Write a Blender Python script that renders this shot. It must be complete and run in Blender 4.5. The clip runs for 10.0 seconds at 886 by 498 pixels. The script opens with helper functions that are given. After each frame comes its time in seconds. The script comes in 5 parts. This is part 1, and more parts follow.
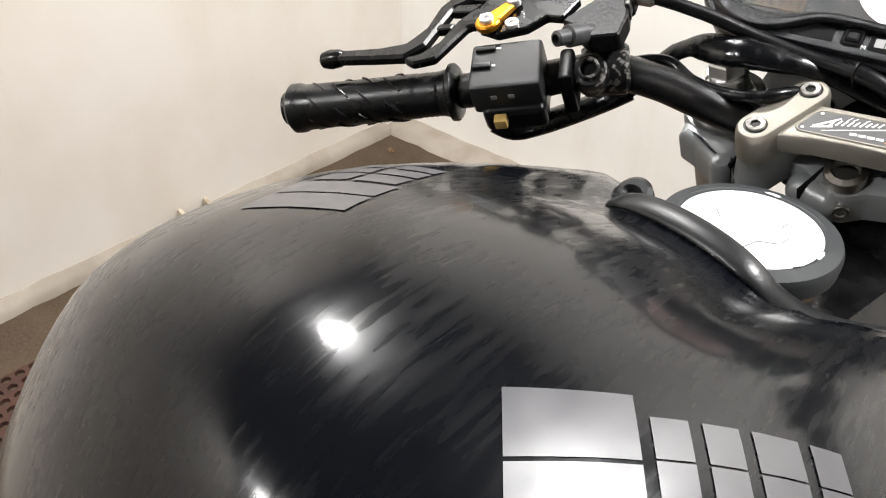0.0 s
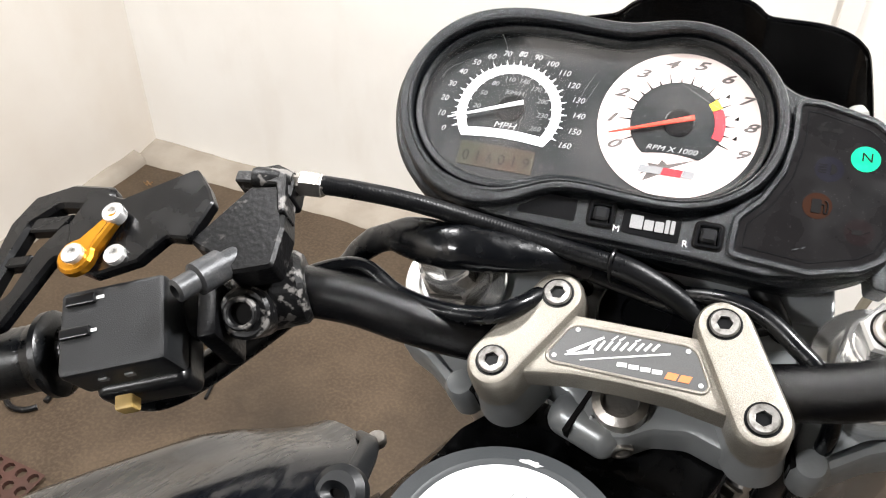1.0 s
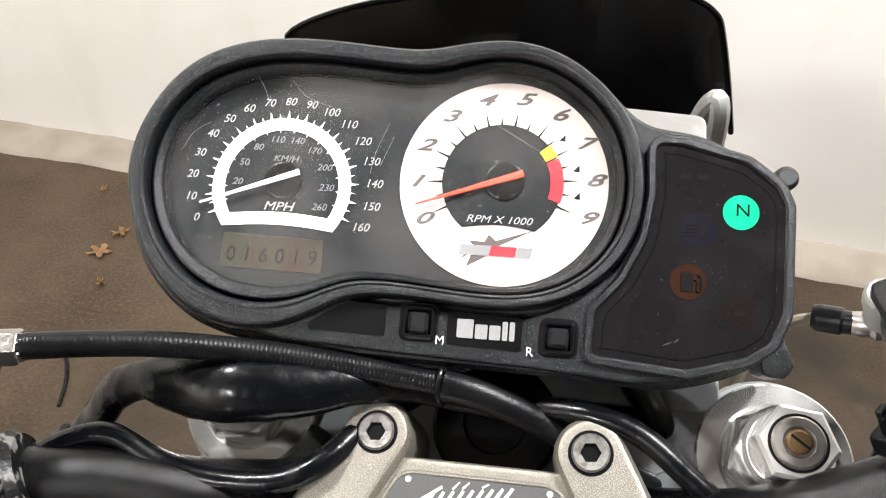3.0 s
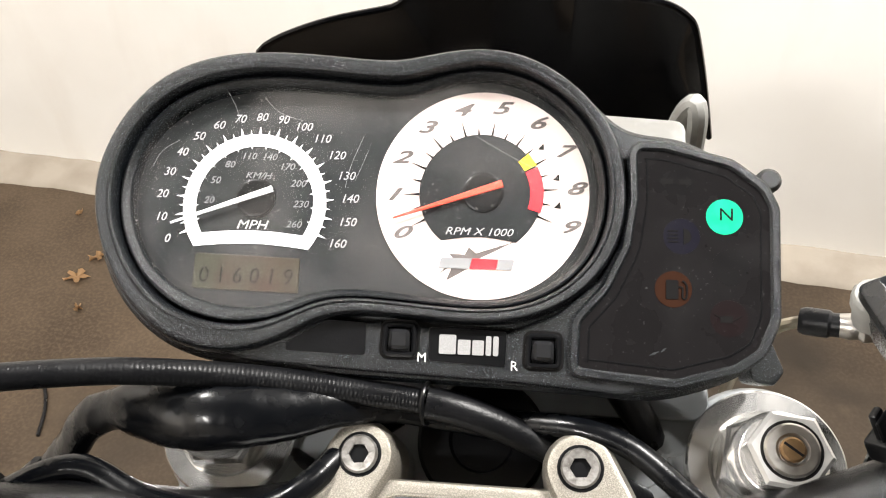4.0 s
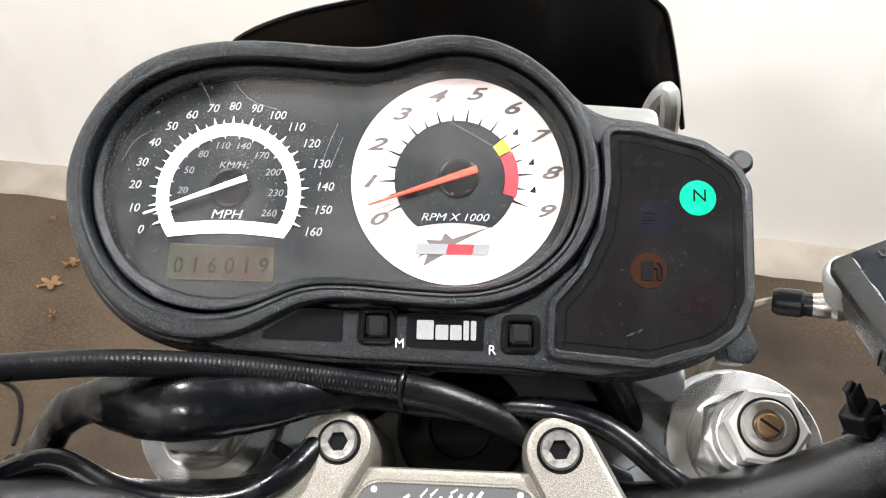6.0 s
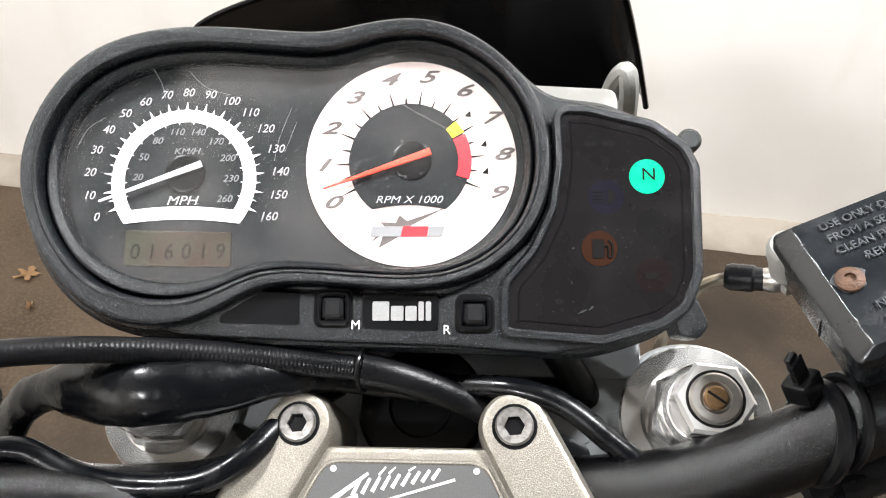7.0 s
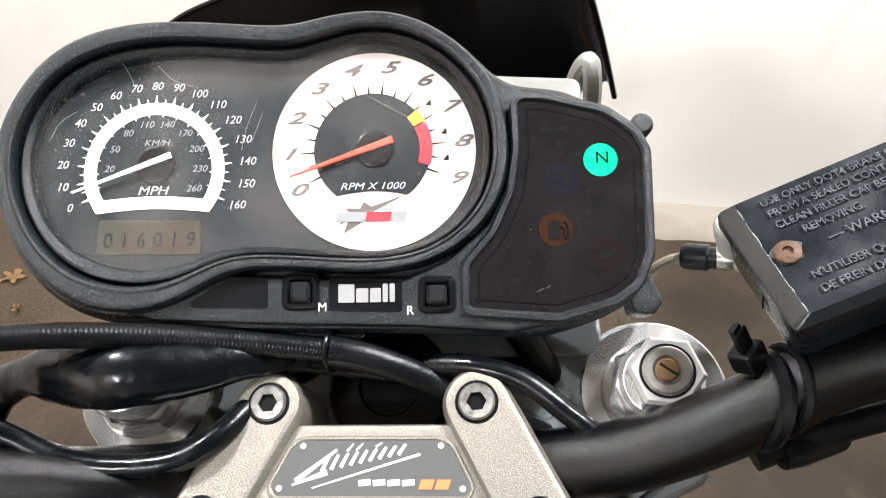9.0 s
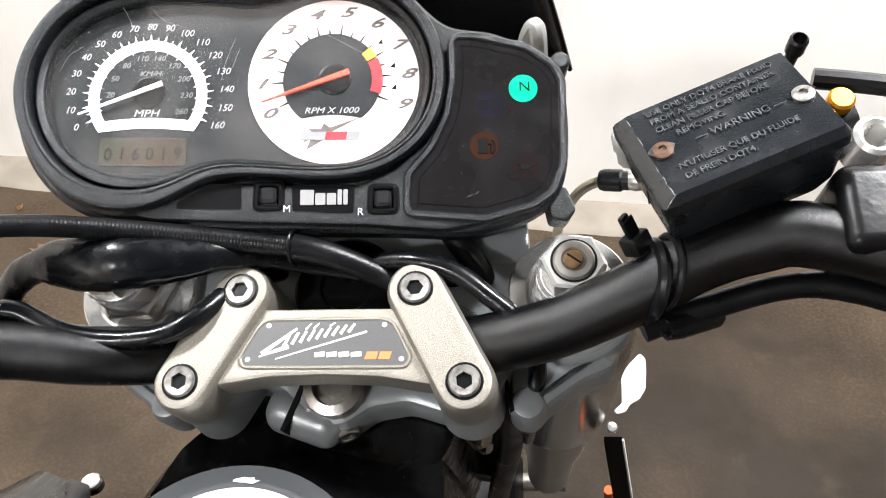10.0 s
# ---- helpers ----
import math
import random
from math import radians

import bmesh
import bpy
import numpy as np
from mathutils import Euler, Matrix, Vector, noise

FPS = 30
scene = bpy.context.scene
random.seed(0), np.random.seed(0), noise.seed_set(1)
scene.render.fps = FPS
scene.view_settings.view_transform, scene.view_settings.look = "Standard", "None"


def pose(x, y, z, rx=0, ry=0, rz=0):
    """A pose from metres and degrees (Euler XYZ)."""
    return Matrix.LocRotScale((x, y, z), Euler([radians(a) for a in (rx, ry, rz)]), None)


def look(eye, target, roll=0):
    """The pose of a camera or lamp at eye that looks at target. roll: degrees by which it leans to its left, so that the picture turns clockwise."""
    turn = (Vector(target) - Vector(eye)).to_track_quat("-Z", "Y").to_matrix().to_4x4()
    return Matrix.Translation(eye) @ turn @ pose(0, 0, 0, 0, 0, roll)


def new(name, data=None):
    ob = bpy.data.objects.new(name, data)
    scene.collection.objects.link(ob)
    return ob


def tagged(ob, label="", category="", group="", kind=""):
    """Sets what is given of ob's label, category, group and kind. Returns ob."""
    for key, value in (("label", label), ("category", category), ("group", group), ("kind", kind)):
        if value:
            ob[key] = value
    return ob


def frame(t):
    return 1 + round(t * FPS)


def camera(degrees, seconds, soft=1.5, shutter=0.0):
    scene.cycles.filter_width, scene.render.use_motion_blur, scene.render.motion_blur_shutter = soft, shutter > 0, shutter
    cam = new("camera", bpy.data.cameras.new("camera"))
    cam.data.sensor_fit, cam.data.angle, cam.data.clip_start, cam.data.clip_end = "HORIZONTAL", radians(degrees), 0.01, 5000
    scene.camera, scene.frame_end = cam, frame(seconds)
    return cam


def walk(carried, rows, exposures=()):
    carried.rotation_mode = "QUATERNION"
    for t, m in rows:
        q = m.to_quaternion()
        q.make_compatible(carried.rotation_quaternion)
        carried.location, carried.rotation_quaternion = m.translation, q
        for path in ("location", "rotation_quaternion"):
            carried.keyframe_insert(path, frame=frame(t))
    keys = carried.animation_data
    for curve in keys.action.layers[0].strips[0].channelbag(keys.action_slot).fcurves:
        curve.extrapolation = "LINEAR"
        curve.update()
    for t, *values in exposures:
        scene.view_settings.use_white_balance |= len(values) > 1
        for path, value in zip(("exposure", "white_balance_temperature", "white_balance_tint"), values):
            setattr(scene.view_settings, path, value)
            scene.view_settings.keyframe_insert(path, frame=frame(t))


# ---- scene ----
cam = camera(57.1, 10.0, soft=1.1, shutter=0.0)
PATH = [
    (0, (0.0999, -0.5258, 1.2393), (-0.0579, -0.3382, 1.0664), 1.47),
    (0.2, (0.0804, -0.4817, 1.2374), (-0.0642, -0.2810, 1.0676), 1.55),
    (0.3, (0.0701, -0.4560, 1.2417), (-0.0665, -0.2509, 1.0707), 1.32),
    (0.4, (0.0685, -0.4309, 1.2394), (-0.0648, -0.2214, 1.0710), 1.09),
    (0.5, (0.0579, -0.4079, 1.2452), (-0.0657, -0.1944, 1.0744), 1.22),
    (0.6, (0.0550, -0.3752, 1.2586), (-0.0638, -0.1653, 1.0802), 0.48),
    (0.8, (0.0481, -0.3290, 1.2658), (-0.0637, -0.1157, 1.0869), 0.08),
    (1, (0.0311, -0.2797, 1.2709), (-0.0660, -0.0643, 1.0862), 0.75),
    (1.2, (0.0299, -0.2460, 1.2640), (-0.0603, -0.0258, 1.0812), 0.81),
    (1.5, (0.0279, -0.2057, 1.2572), (-0.0541, 0.0162, 1.0728), 0.66),
    (2, (0.0295, -0.1671, 1.2628), (-0.0396, 0.0524, 1.0704), 0.05),
    (2.5, (0.0282, -0.1591, 1.2605), (-0.0317, 0.0595, 1.0640), -0.06),
    (2.7, (0.0229, -0.1555, 1.2653), (-0.0292, 0.0581, 1.0611), 0.46),
    (3.8, (0.0192, -0.1403, 1.2716), (-0.0234, 0.0656, 1.0577), -0.46),
    (4, (0.0204, -0.1444, 1.2642), (-0.0213, 0.0691, 1.0576), -0.34),
    (4.5, (0.0187, -0.1449, 1.2652), (-0.0191, 0.0687, 1.0580), 0.16),
    (5, (0.0167, -0.1486, 1.2619), (-0.0187, 0.0650, 1.0543), -0.30),
    (5.5, (0.0193, -0.1373, 1.2647), (-0.0144, 0.0734, 1.0538), -0.08),
    (5.7, (0.0207, -0.1419, 1.2606), (-0.0137, 0.0730, 1.0541), -0.01),
    (6.8, (0.0279, -0.1518, 1.2595), (-0.0013, 0.0647, 1.0539), 0.33),
    (7, (0.0321, -0.1495, 1.2619), (0.0046, 0.0627, 1.0516), 0.15),
    (7.5, (0.0400, -0.1548, 1.2618), (0.0113, 0.0603, 1.0546), -0.02),
    (8, (0.0405, -0.1566, 1.2648), (0.0123, 0.0568, 1.0559), -0.50),
    (8.5, (0.0444, -0.1555, 1.2664), (0.0172, 0.0572, 1.0565), -0.66),
    (9, (0.0430, -0.1592, 1.2657), (0.0192, 0.0528, 1.0548), -0.18),
    (9.5, (0.0549, -0.1769, 1.2677), (0.0279, 0.0371, 1.0592), -0.56),
    (9.7, (0.0682, -0.1837, 1.2688), (0.0332, 0.0278, 1.0590), -1.86),
    (10, (0.0744, -0.2236, 1.2718), (0.0488, -0.0074, 1.0653), 0.11),
]
walk(cam, [(t, look(eye, target, roll)) for t, eye, target, roll in PATH],
     exposures=[(0, 0.16, 6650, 10), (0.5, 0.32, 6650, 10), (1.0, 0.32, 6550, 10), (2.0, 0.14, 6500, 10), (2.7, 0.18, 6550, 10), (3.8, 0.34, 6900, 10), (4.1, 0.34, 6800, 10),
                (4.5, 0.38, 6450, 10), (5.0, 0.31, 6450, 10), (7.5, 0.37, 6500, 10), (9.0, 0.42, 6480, 10), (10, 0.45, 6450, 10)])

# ------------------------------------------------------------ room plan and light
X_LEFT, X_RIGHT, Y_BACK, Y_FRONT, Z_CEIL = -1.62, 2.30, -3.20, 1.29, 2.65
world = bpy.data.worlds.new("world")
scene.world = world
world.use_nodes = True
world.node_tree.nodes["Background"].inputs[0].default_value = (0.9, 0.95, 1.0, 1)
world.node_tree.nodes["Background"].inputs[1].default_value = 0.02


def lamp(name, place, size, watts, color):
    data = bpy.data.lights.new(name, "AREA")
    data.shape, data.size, data.energy, data.color = "DISK", size, watts, color
    ob = new(name, data)
    ob.matrix_world = look(place, (place[0], place[1] + 0.001, 0))
    return ob


LAMPS = [(-0.97, 0.27, 37), (-1.05, -2.15, 48), (0.84, 0.50, 78)]
for lx, ly, power in LAMPS:
    lamp("ceiling_lamp_light", (lx, ly, Z_CEIL - 0.085), 0.255, power, (0.985, 0.985, 0.995))


# ------------------------------------------------------------ materials
def material(name, color, rough=0.5, metal=0.0, coat=0.0, grain=0.0, grain_scale=400.0, stain=0.0, stain_scale=6.0,
             bump=0.0, bump_scale=900.0, edge=(0.42, 0.68), tint=None, emit=None, strength=0.0, rough_var=0.0, rough_scale=60.0, spec=0.5):
    m = bpy.data.materials.new(name)
    m.use_nodes = True
    nt = m.node_tree
    b = nt.nodes["Principled BSDF"]
    b.inputs["Base Color"].default_value = (*color, 1)
    b.inputs["Roughness"].default_value = rough
    b.inputs["Metallic"].default_value = metal
    b.inputs["Specular IOR Level"].default_value = spec
    b.inputs["Coat Weight"].default_value = coat
    b.inputs["Coat Roughness"].default_value = 0.04
    if emit:
        b.inputs["Emission Color"].default_value = (*emit, 1)
        b.inputs["Emission Strength"].default_value = strength
    co = nt.nodes.new("ShaderNodeNewGeometry").outputs["Position"]

    def noise_at(scale, detail=4.0):
        n = nt.nodes.new("ShaderNodeTexNoise")
        n.inputs["Scale"].default_value, n.inputs["Detail"].default_value = scale, detail
        nt.links.new(co, n.inputs["Vector"])
        return n.outputs["Fac"]

    def mixed(fac, a, bcol, amount):
        mx = nt.nodes.new("ShaderNodeMix")
        mx.data_type = "RGBA"
        ra = nt.nodes.new("ShaderNodeMapRange")
        ra.inputs["From Min"].default_value, ra.inputs["From Max"].default_value = edge
        ra.inputs["To Max"].default_value = amount
        nt.links.new(fac, ra.inputs["Value"])
        nt.links.new(ra.outputs["Result"], mx.inputs["Factor"])
        if isinstance(a, tuple):
            mx.inputs["A"].default_value = (*a, 1)
        else:
            nt.links.new(a, mx.inputs["A"])
        mx.inputs["B"].default_value = (*bcol, 1)
        return mx.outputs["Result"]

    col = color
    if stain:
        col = mixed(noise_at(stain_scale, 6.0), col, tint or tuple(c * 0.45 for c in color), stain)
    if grain:
        col = mixed(noise_at(grain_scale, 2.0), col, tuple(min(1, c * 1.6 + 0.01) for c in color), grain)
    if not isinstance(col, tuple):
        nt.links.new(col, b.inputs["Base Color"])
    if rough_var:
        ra = nt.nodes.new("ShaderNodeMapRange")
        ra.inputs["From Min"].default_value, ra.inputs["From Max"].default_value = 0.35, 0.7
        ra.inputs["To Min"].default_value, ra.inputs["To Max"].default_value = rough, rough + rough_var
        nt.links.new(noise_at(rough_scale, 5.0), ra.inputs["Value"])
        nt.links.new(ra.outputs["Result"], b.inputs["Roughness"])
    if bump:
        bp = nt.nodes.new("ShaderNodeBump")
        bp.inputs["Strength"].default_value, bp.inputs["Distance"].default_value = bump, 0.0006
        nt.links.new(noise_at(bump_scale, 2.0), bp.inputs["Height"])
        nt.links.new(bp.outputs["Normal"], b.inputs["Normal"])
    return m


# pale specks paint the glints of the lit grain into the colour
HOUSING = material("grained_black_plastic_sparkle", (0.0040, 0.0051, 0.0066), 0.27, bump=0.5, bump_scale=2300, stain=0.9, stain_scale=2400, edge=(0.60, 0.70), tint=(0.11, 0.12, 0.13), spec=0.45)
INNER_LIP = material("matt_black_lip", (0.0012, 0.0012, 0.0014), 0.42, stain=0.3, stain_scale=80, tint=(0.003, 0.003, 0.0035), bump=0.2, bump_scale=1800, spec=0.10)
SMOOTH_BLACK = material("smooth_black_plastic", (0.0036, 0.0038, 0.0044), 0.28, stain=0.4, stain_scale=60, tint=(0.008, 0.008, 0.009), bump=0.1, spec=0.3)
PANEL = material("smoked_panel_plastic", (0.0085, 0.0078, 0.0082), 0.22, stain=0.6, stain_scale=900, edge=(0.66, 0.76), tint=(0.12, 0.12, 0.12), rough_var=0.2, spec=0.16)
DIAL_BLACK = material("dial_black", (0.009, 0.0105, 0.0115), 0.5, grain=0.4, grain_scale=1500, spec=0.3)
DIAL_WHITE = material("backlit_white_dial", (0.70, 0.59, 0.55), 0.5, emit=(1.0, 0.80, 0.74), strength=0.2)
DIAL_RING = material("backlit_white_ring", (0.85, 0.85, 0.85), 0.5, emit=(1.0, 1.0, 1.0), strength=1.1)
PRINT_WHITE = material("backlit_white_print", (0.40, 0.40, 0.40), 0.5, emit=(1, 1, 1), strength=0.06)
PRINT_GREY = material("grey_print", (0.24, 0.245, 0.25), 0.5)
# dark print; also laid into slits, wells and grooves as their shade
DARK_PRINT_SHADE = material("dark_print_and_shade", (0.007, 0.0065, 0.0065), 0.6, spec=0.08)
TACH_PRINT = material("tachometer_print", (0.12, 0.105, 0.10), 0.6, spec=0.1)
NEEDLE_RED = material("red_needle", (0.75, 0.07, 0.04), 0.4, emit=(1.0, 0.08, 0.04), strength=0.35)
NEEDLE_WHITE = material("white_needle", (0.85, 0.85, 0.85), 0.4, emit=(1, 1, 1), strength=0.6)
RED = material("red_print", (0.62, 0.02, 0.03), 0.5, emit=(1, 0.03, 0.05), strength=0.2)
YELLOW = material("yellow_print", (0.85, 0.62, 0.02), 0.5, emit=(1, 0.75, 0.02), strength=0.2)
LCD = material("olive_lcd", (0.038, 0.038, 0.025), 0.3, stain=0.8, stain_scale=50, tint=(0.044, 0.021, 0.014))
LCD_INK = material("lcd_ink", (0.012, 0.012, 0.009), 0.4, spec=0.2)
LAMP_GREEN = material("green_lamp_on", (0.0, 0.20, 0.11), 0.25, emit=(0.0, 0.56, 0.25), strength=1.0, grain=0.6, grain_scale=260)
LAMP_RED = material("red_lamp_off", (0.0105, 0.0070, 0.0074), 0.22, stain=0.6, stain_scale=900, edge=(0.66, 0.76), tint=(0.12, 0.12, 0.12), rough_var=0.2, spec=0.16)
LAMP_ORANGE = material("orange_lamp_off", (0.030, 0.0125, 0.0075), 0.25, spec=0.16)
LAMP_BLUE = material("blue_lamp_off", (0.0082, 0.0078, 0.0130), 0.22, stain=0.6, stain_scale=900, edge=(0.66, 0.76), tint=(0.12, 0.12, 0.12), rough_var=0.2, spec=0.16)
LAMP_DIM = material("dim_lamp_off", (0.0082, 0.0078, 0.0082), 0.22, stain=0.6, stain_scale=900, edge=(0.66, 0.76), tint=(0.12, 0.12, 0.12), rough_var=0.2, spec=0.16)
RUBBER = material("black_rubber", (0.0032, 0.0035, 0.0042), 0.26, bump=0.25, bump_scale=700, stain=0.5, stain_scale=50, tint=(0.008, 0.008, 0.009), rough_var=0.2, spec=0.27)
GRIP = material("glossy_worn_grip_rubber", (0.0026, 0.0031, 0.0038), 0.24, bump=0.2, bump_scale=900, rough_var=0.15, spec=0.42)
VINYL = material("black_vinyl_sleeve", (0.0022, 0.0026, 0.0034), 0.15, bump=0.25, bump_scale=260, rough_var=0.22, rough_scale=90, spec=0.33)
# specks in the bar's colour stand for its sparkle
BAR_PAINT = material("satin_black_bar_sparkle", (0.0015, 0.0015, 0.0019), 0.23, bump=0.38, bump_scale=2400, stain=0.6, stain_scale=2400, edge=(0.60, 0.70), tint=(0.06, 0.06, 0.063), spec=0.44)
CAST_BLACK = material("worn_black_casting", (0.0035, 0.0035, 0.0040), 0.36, bump=0.25, bump_scale=260, stain=0.25, stain_scale=90, edge=(0.60, 0.66), tint=(0.20, 0.195, 0.185), spec=0.25)
SWITCH = material("grey_black_switch_plastic", (0.0120, 0.0128, 0.0140), 0.40, bump=0.3, bump_scale=2400, stain=0.5, stain_scale=40, tint=(0.022, 0.023, 0.024), spec=0.42)
RESERVOIR = material("black_reservoir_plastic", (0.0064, 0.0083, 0.0106), 0.17, stain=0.5, stain_scale=40, tint=(0.013, 0.0155, 0.018), bump=0.2, bump_scale=1500, rough_var=0.2, spec=0.6)
CLAMP = material("champagne_metal_paint", (0.235, 0.218, 0.187), 0.36, metal=0.6, grain=1.0, grain_scale=2400, bump=0.35, bump_scale=2400, stain=0.25, stain_scale=70, tint=(0.17, 0.155, 0.13))
GREY_CAST = material("grey_painted_casting", (0.285, 0.30, 0.307), 0.32, metal=0.25, stain=0.5, stain_scale=30, tint=(0.17, 0.175, 0.175), bump=0.15, bump_scale=500)
CHROME = material("bright_machined_steel", (0.90, 0.895, 0.88), 0.22, metal=0.72, bump=0.06, bump_scale=400, stain=0.35, stain_scale=110, edge=(0.5, 0.7), tint=(0.55, 0.52, 0.48))
BOLT = material("dull_steel_bolt", (0.30, 0.29, 0.275), 0.42, metal=0.8, stain=0.8, stain_scale=330, tint=(0.10, 0.09, 0.08), bump=0.4, bump_scale=700)
POLISHED = material("polished_steel", (0.92, 0.915, 0.90), 0.16, metal=0.78, bump=0.02, bump_scale=200, stain=0.25, stain_scale=120, edge=(0.55, 0.7), tint=(0.6, 0.57, 0.52))
STEEL = material("zinc_steel", (0.50, 0.48, 0.45), 0.33, metal=1.0, stain=0.5, stain_scale=120, tint=(0.22, 0.20, 0.17), bump=0.3, bump_scale=500)
SHROUD = material("polished_fork_shroud", (0.56, 0.545, 0.52), 0.13, metal=1.0, stain=0.3, stain_scale=18, tint=(0.42, 0.39, 0.36), rough_var=0.12)
FORK = material("bronze_grey_fork_tube", (0.42, 0.40, 0.37), 0.30, metal=0.7, stain=0.3, stain_scale=20)
BRASS = material("aged_brass", (0.24, 0.15, 0.075), 0.42, metal=0.9, stain=0.6, stain_scale=200, tint=(0.09, 0.055, 0.032))
RUST = material("rusty_steel", (0.095, 0.046, 0.023), 0.6, metal=0.2, stain=0.7, stain_scale=400, tint=(0.045, 0.022, 0.013), bump=0.6, bump_scale=900)
GOLD = material("gold_anodised", (0.66, 0.29, 0.022), 0.28, metal=0.9, stain=0.3, stain_scale=150, tint=(0.4, 0.17, 0.02))
HORN = material("yellow_switch_button", (0.62, 0.42, 0.14), 0.45, stain=0.3, stain_scale=90)
BADGE = material("grey_badge", (0.085, 0.085, 0.085), 0.35, grain=0.3, grain_scale=2500)
BADGE_WHITE = material("white_badge_print", (0.72, 0.72, 0.70), 0.45)
EMBLEM_WHITE = material("silver_emblem_print", (0.27, 0.27, 0.27), 0.4, grain=0.5, grain_scale=2500)
BADGE_ORANGE = material("orange_badge_print", (0.66, 0.20, 0.07), 0.45)
TANK = material("black_gloss_paint", (0.0020, 0.0025, 0.0038), 0.3, coat=0.2, stain=0.3, stain_scale=14, tint=(0.0045, 0.0048, 0.006), spec=0.09)
CAP_WHITE = material("white_filler_cap", (0.82, 0.82, 0.82), 0.4, stain=0.2, stain_scale=40, tint=(0.55, 0.55, 0.55))
CAP_RING = material("dark_grey_cap_ring", (0.030, 0.033, 0.035), 0.48, bump=0.2, bump_scale=900, stain=0.3, stain_scale=60, tint=(0.05, 0.052, 0.053), spec=0.35)
TRIM = material("dull_black_rubber_trim", (0.0075, 0.0082, 0.0092), 0.36, bump=0.15, bump_scale=700, stain=0.4, stain_scale=50, tint=(0.015, 0.016, 0.017), spec=0.42)
SCREEN = material("gloss_black_flyscreen", (0.0020, 0.0020, 0.0025), 0.08, rough_var=0.1, rough_scale=20, spec=0.14)
TYRE = material("tyre_rubber", (0.018, 0.018, 0.018), 0.75, bump=0.3, bump_scale=200)
WALL = material("cream_wall_paint", (0.86, 0.84, 0.80), 0.62, stain=0.35, stain_scale=2.3, tint=(0.70, 0.655, 0.60), bump=0.25, bump_scale=70)
# WALL's cream with a darker base, plus brown grime stains
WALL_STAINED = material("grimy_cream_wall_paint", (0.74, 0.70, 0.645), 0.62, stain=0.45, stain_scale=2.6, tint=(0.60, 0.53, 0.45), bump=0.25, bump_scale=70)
# unseen ceiling, kept dark so that upward faces reflect less
CEIL = material("unseen_ceiling_grey", (0.20, 0.195, 0.185), 0.85, stain=0.4, stain_scale=2.0, tint=(0.14, 0.135, 0.125))
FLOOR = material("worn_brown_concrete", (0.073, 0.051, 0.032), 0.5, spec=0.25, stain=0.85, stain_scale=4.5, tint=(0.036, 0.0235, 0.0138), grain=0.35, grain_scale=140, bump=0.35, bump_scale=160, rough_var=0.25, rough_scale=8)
DECAL = material("grey_tank_decal", (0.044, 0.044, 0.051), 0.34, coat=0.15, stain=0.3, stain_scale=70, tint=(0.055, 0.055, 0.062), rough_var=0.12, rough_scale=60, spec=0.9)
PALE_METAL = material("pale_yellow_painted_steel", (0.50, 0.45, 0.34), 0.55, stain=0.6, stain_scale=30, tint=(0.16, 0.09, 0.05), bump=0.4, bump_scale=150)
MAT_RED = material("red_brown_rubber_mat", (0.060, 0.023, 0.015), 0.8, stain=0.6, stain_scale=20, tint=(0.035, 0.016, 0.011), bump=0.4, bump_scale=150)
DIFFUSER = material("glowing_diffuser", (0.8, 0.8, 0.8), 0.5, emit=(1, 1, 1), strength=6.0)
LEAF = material("dry_orange_leaf", (0.44, 0.27, 0.13), 0.7, stain=0.5, stain_scale=40, tint=(0.28, 0.17, 0.09))
OIL = material("oil_stained_concrete", (0.042, 0.028, 0.020), 0.45, stain=0.5, stain_scale=20)
GREY_PLATE = material("pale_grey_plastic", (0.22, 0.215, 0.20), 0.5, stain=0.8, stain_scale=60, tint=(0.36, 0.36, 0.34), bump=0.4, bump_scale=120)
ORANGE = material("orange_plastic", (0.7, 0.12, 0.02), 0.4)
BUTTON = material("worn_black_button", (0.010, 0.0105, 0.0115), 0.35, stain=0.5, stain_scale=300, tint=(0.022, 0.022, 0.024), spec=0.4)
ADJUSTER = material("worn_grey_adjuster", (0.045, 0.047, 0.050), 0.42, metal=0.3, stain=0.6, stain_scale=150, tint=(0.10, 0.10, 0.10), bump=0.3, bump_scale=600)
LEVER = material("gloss_black_lever", (0.0022, 0.0023, 0.0027), 0.2, stain=0.4, stain_scale=60, tint=(0.005, 0.005, 0.0055), rough_var=0.15, spec=0.30)
PERCH = material("matt_black_casting", (0.0030, 0.0030, 0.0034), 0.36, bump=0.3, bump_scale=400, stain=0.6, stain_scale=120, edge=(0.64, 0.69), tint=(0.10, 0.095, 0.09), spec=0.16)
WORN = material("chipped_black_casting", (0.0045, 0.0045, 0.0050), 0.42, bump=0.6, bump_scale=400, stain=0.9, stain_scale=170, edge=(0.54, 0.60), tint=(0.20, 0.19, 0.18), spec=0.3)
# lid plastic made paler: the letters' edge highlights painted into the colour
LETTER_HIGHLIGHT = material("raised_highlit_letters", (0.050, 0.056, 0.062), 0.25, stain=0.7, stain_scale=240, tint=(0.14, 0.15, 0.16), spec=0.8)
CLEAR_TUBE = material("tan_clear_tube", (0.30, 0.26, 0.19), 0.2, spec=0.6)
# grey chosen for the unseen walls, to cut bounce and reflections
UNSEEN_WALL = material("unseen_wall_grey", (0.30, 0.285, 0.265), 0.8, stain=0.4, stain_scale=2.0, tint=(0.20, 0.19, 0.175), bump=0.25, bump_scale=70)
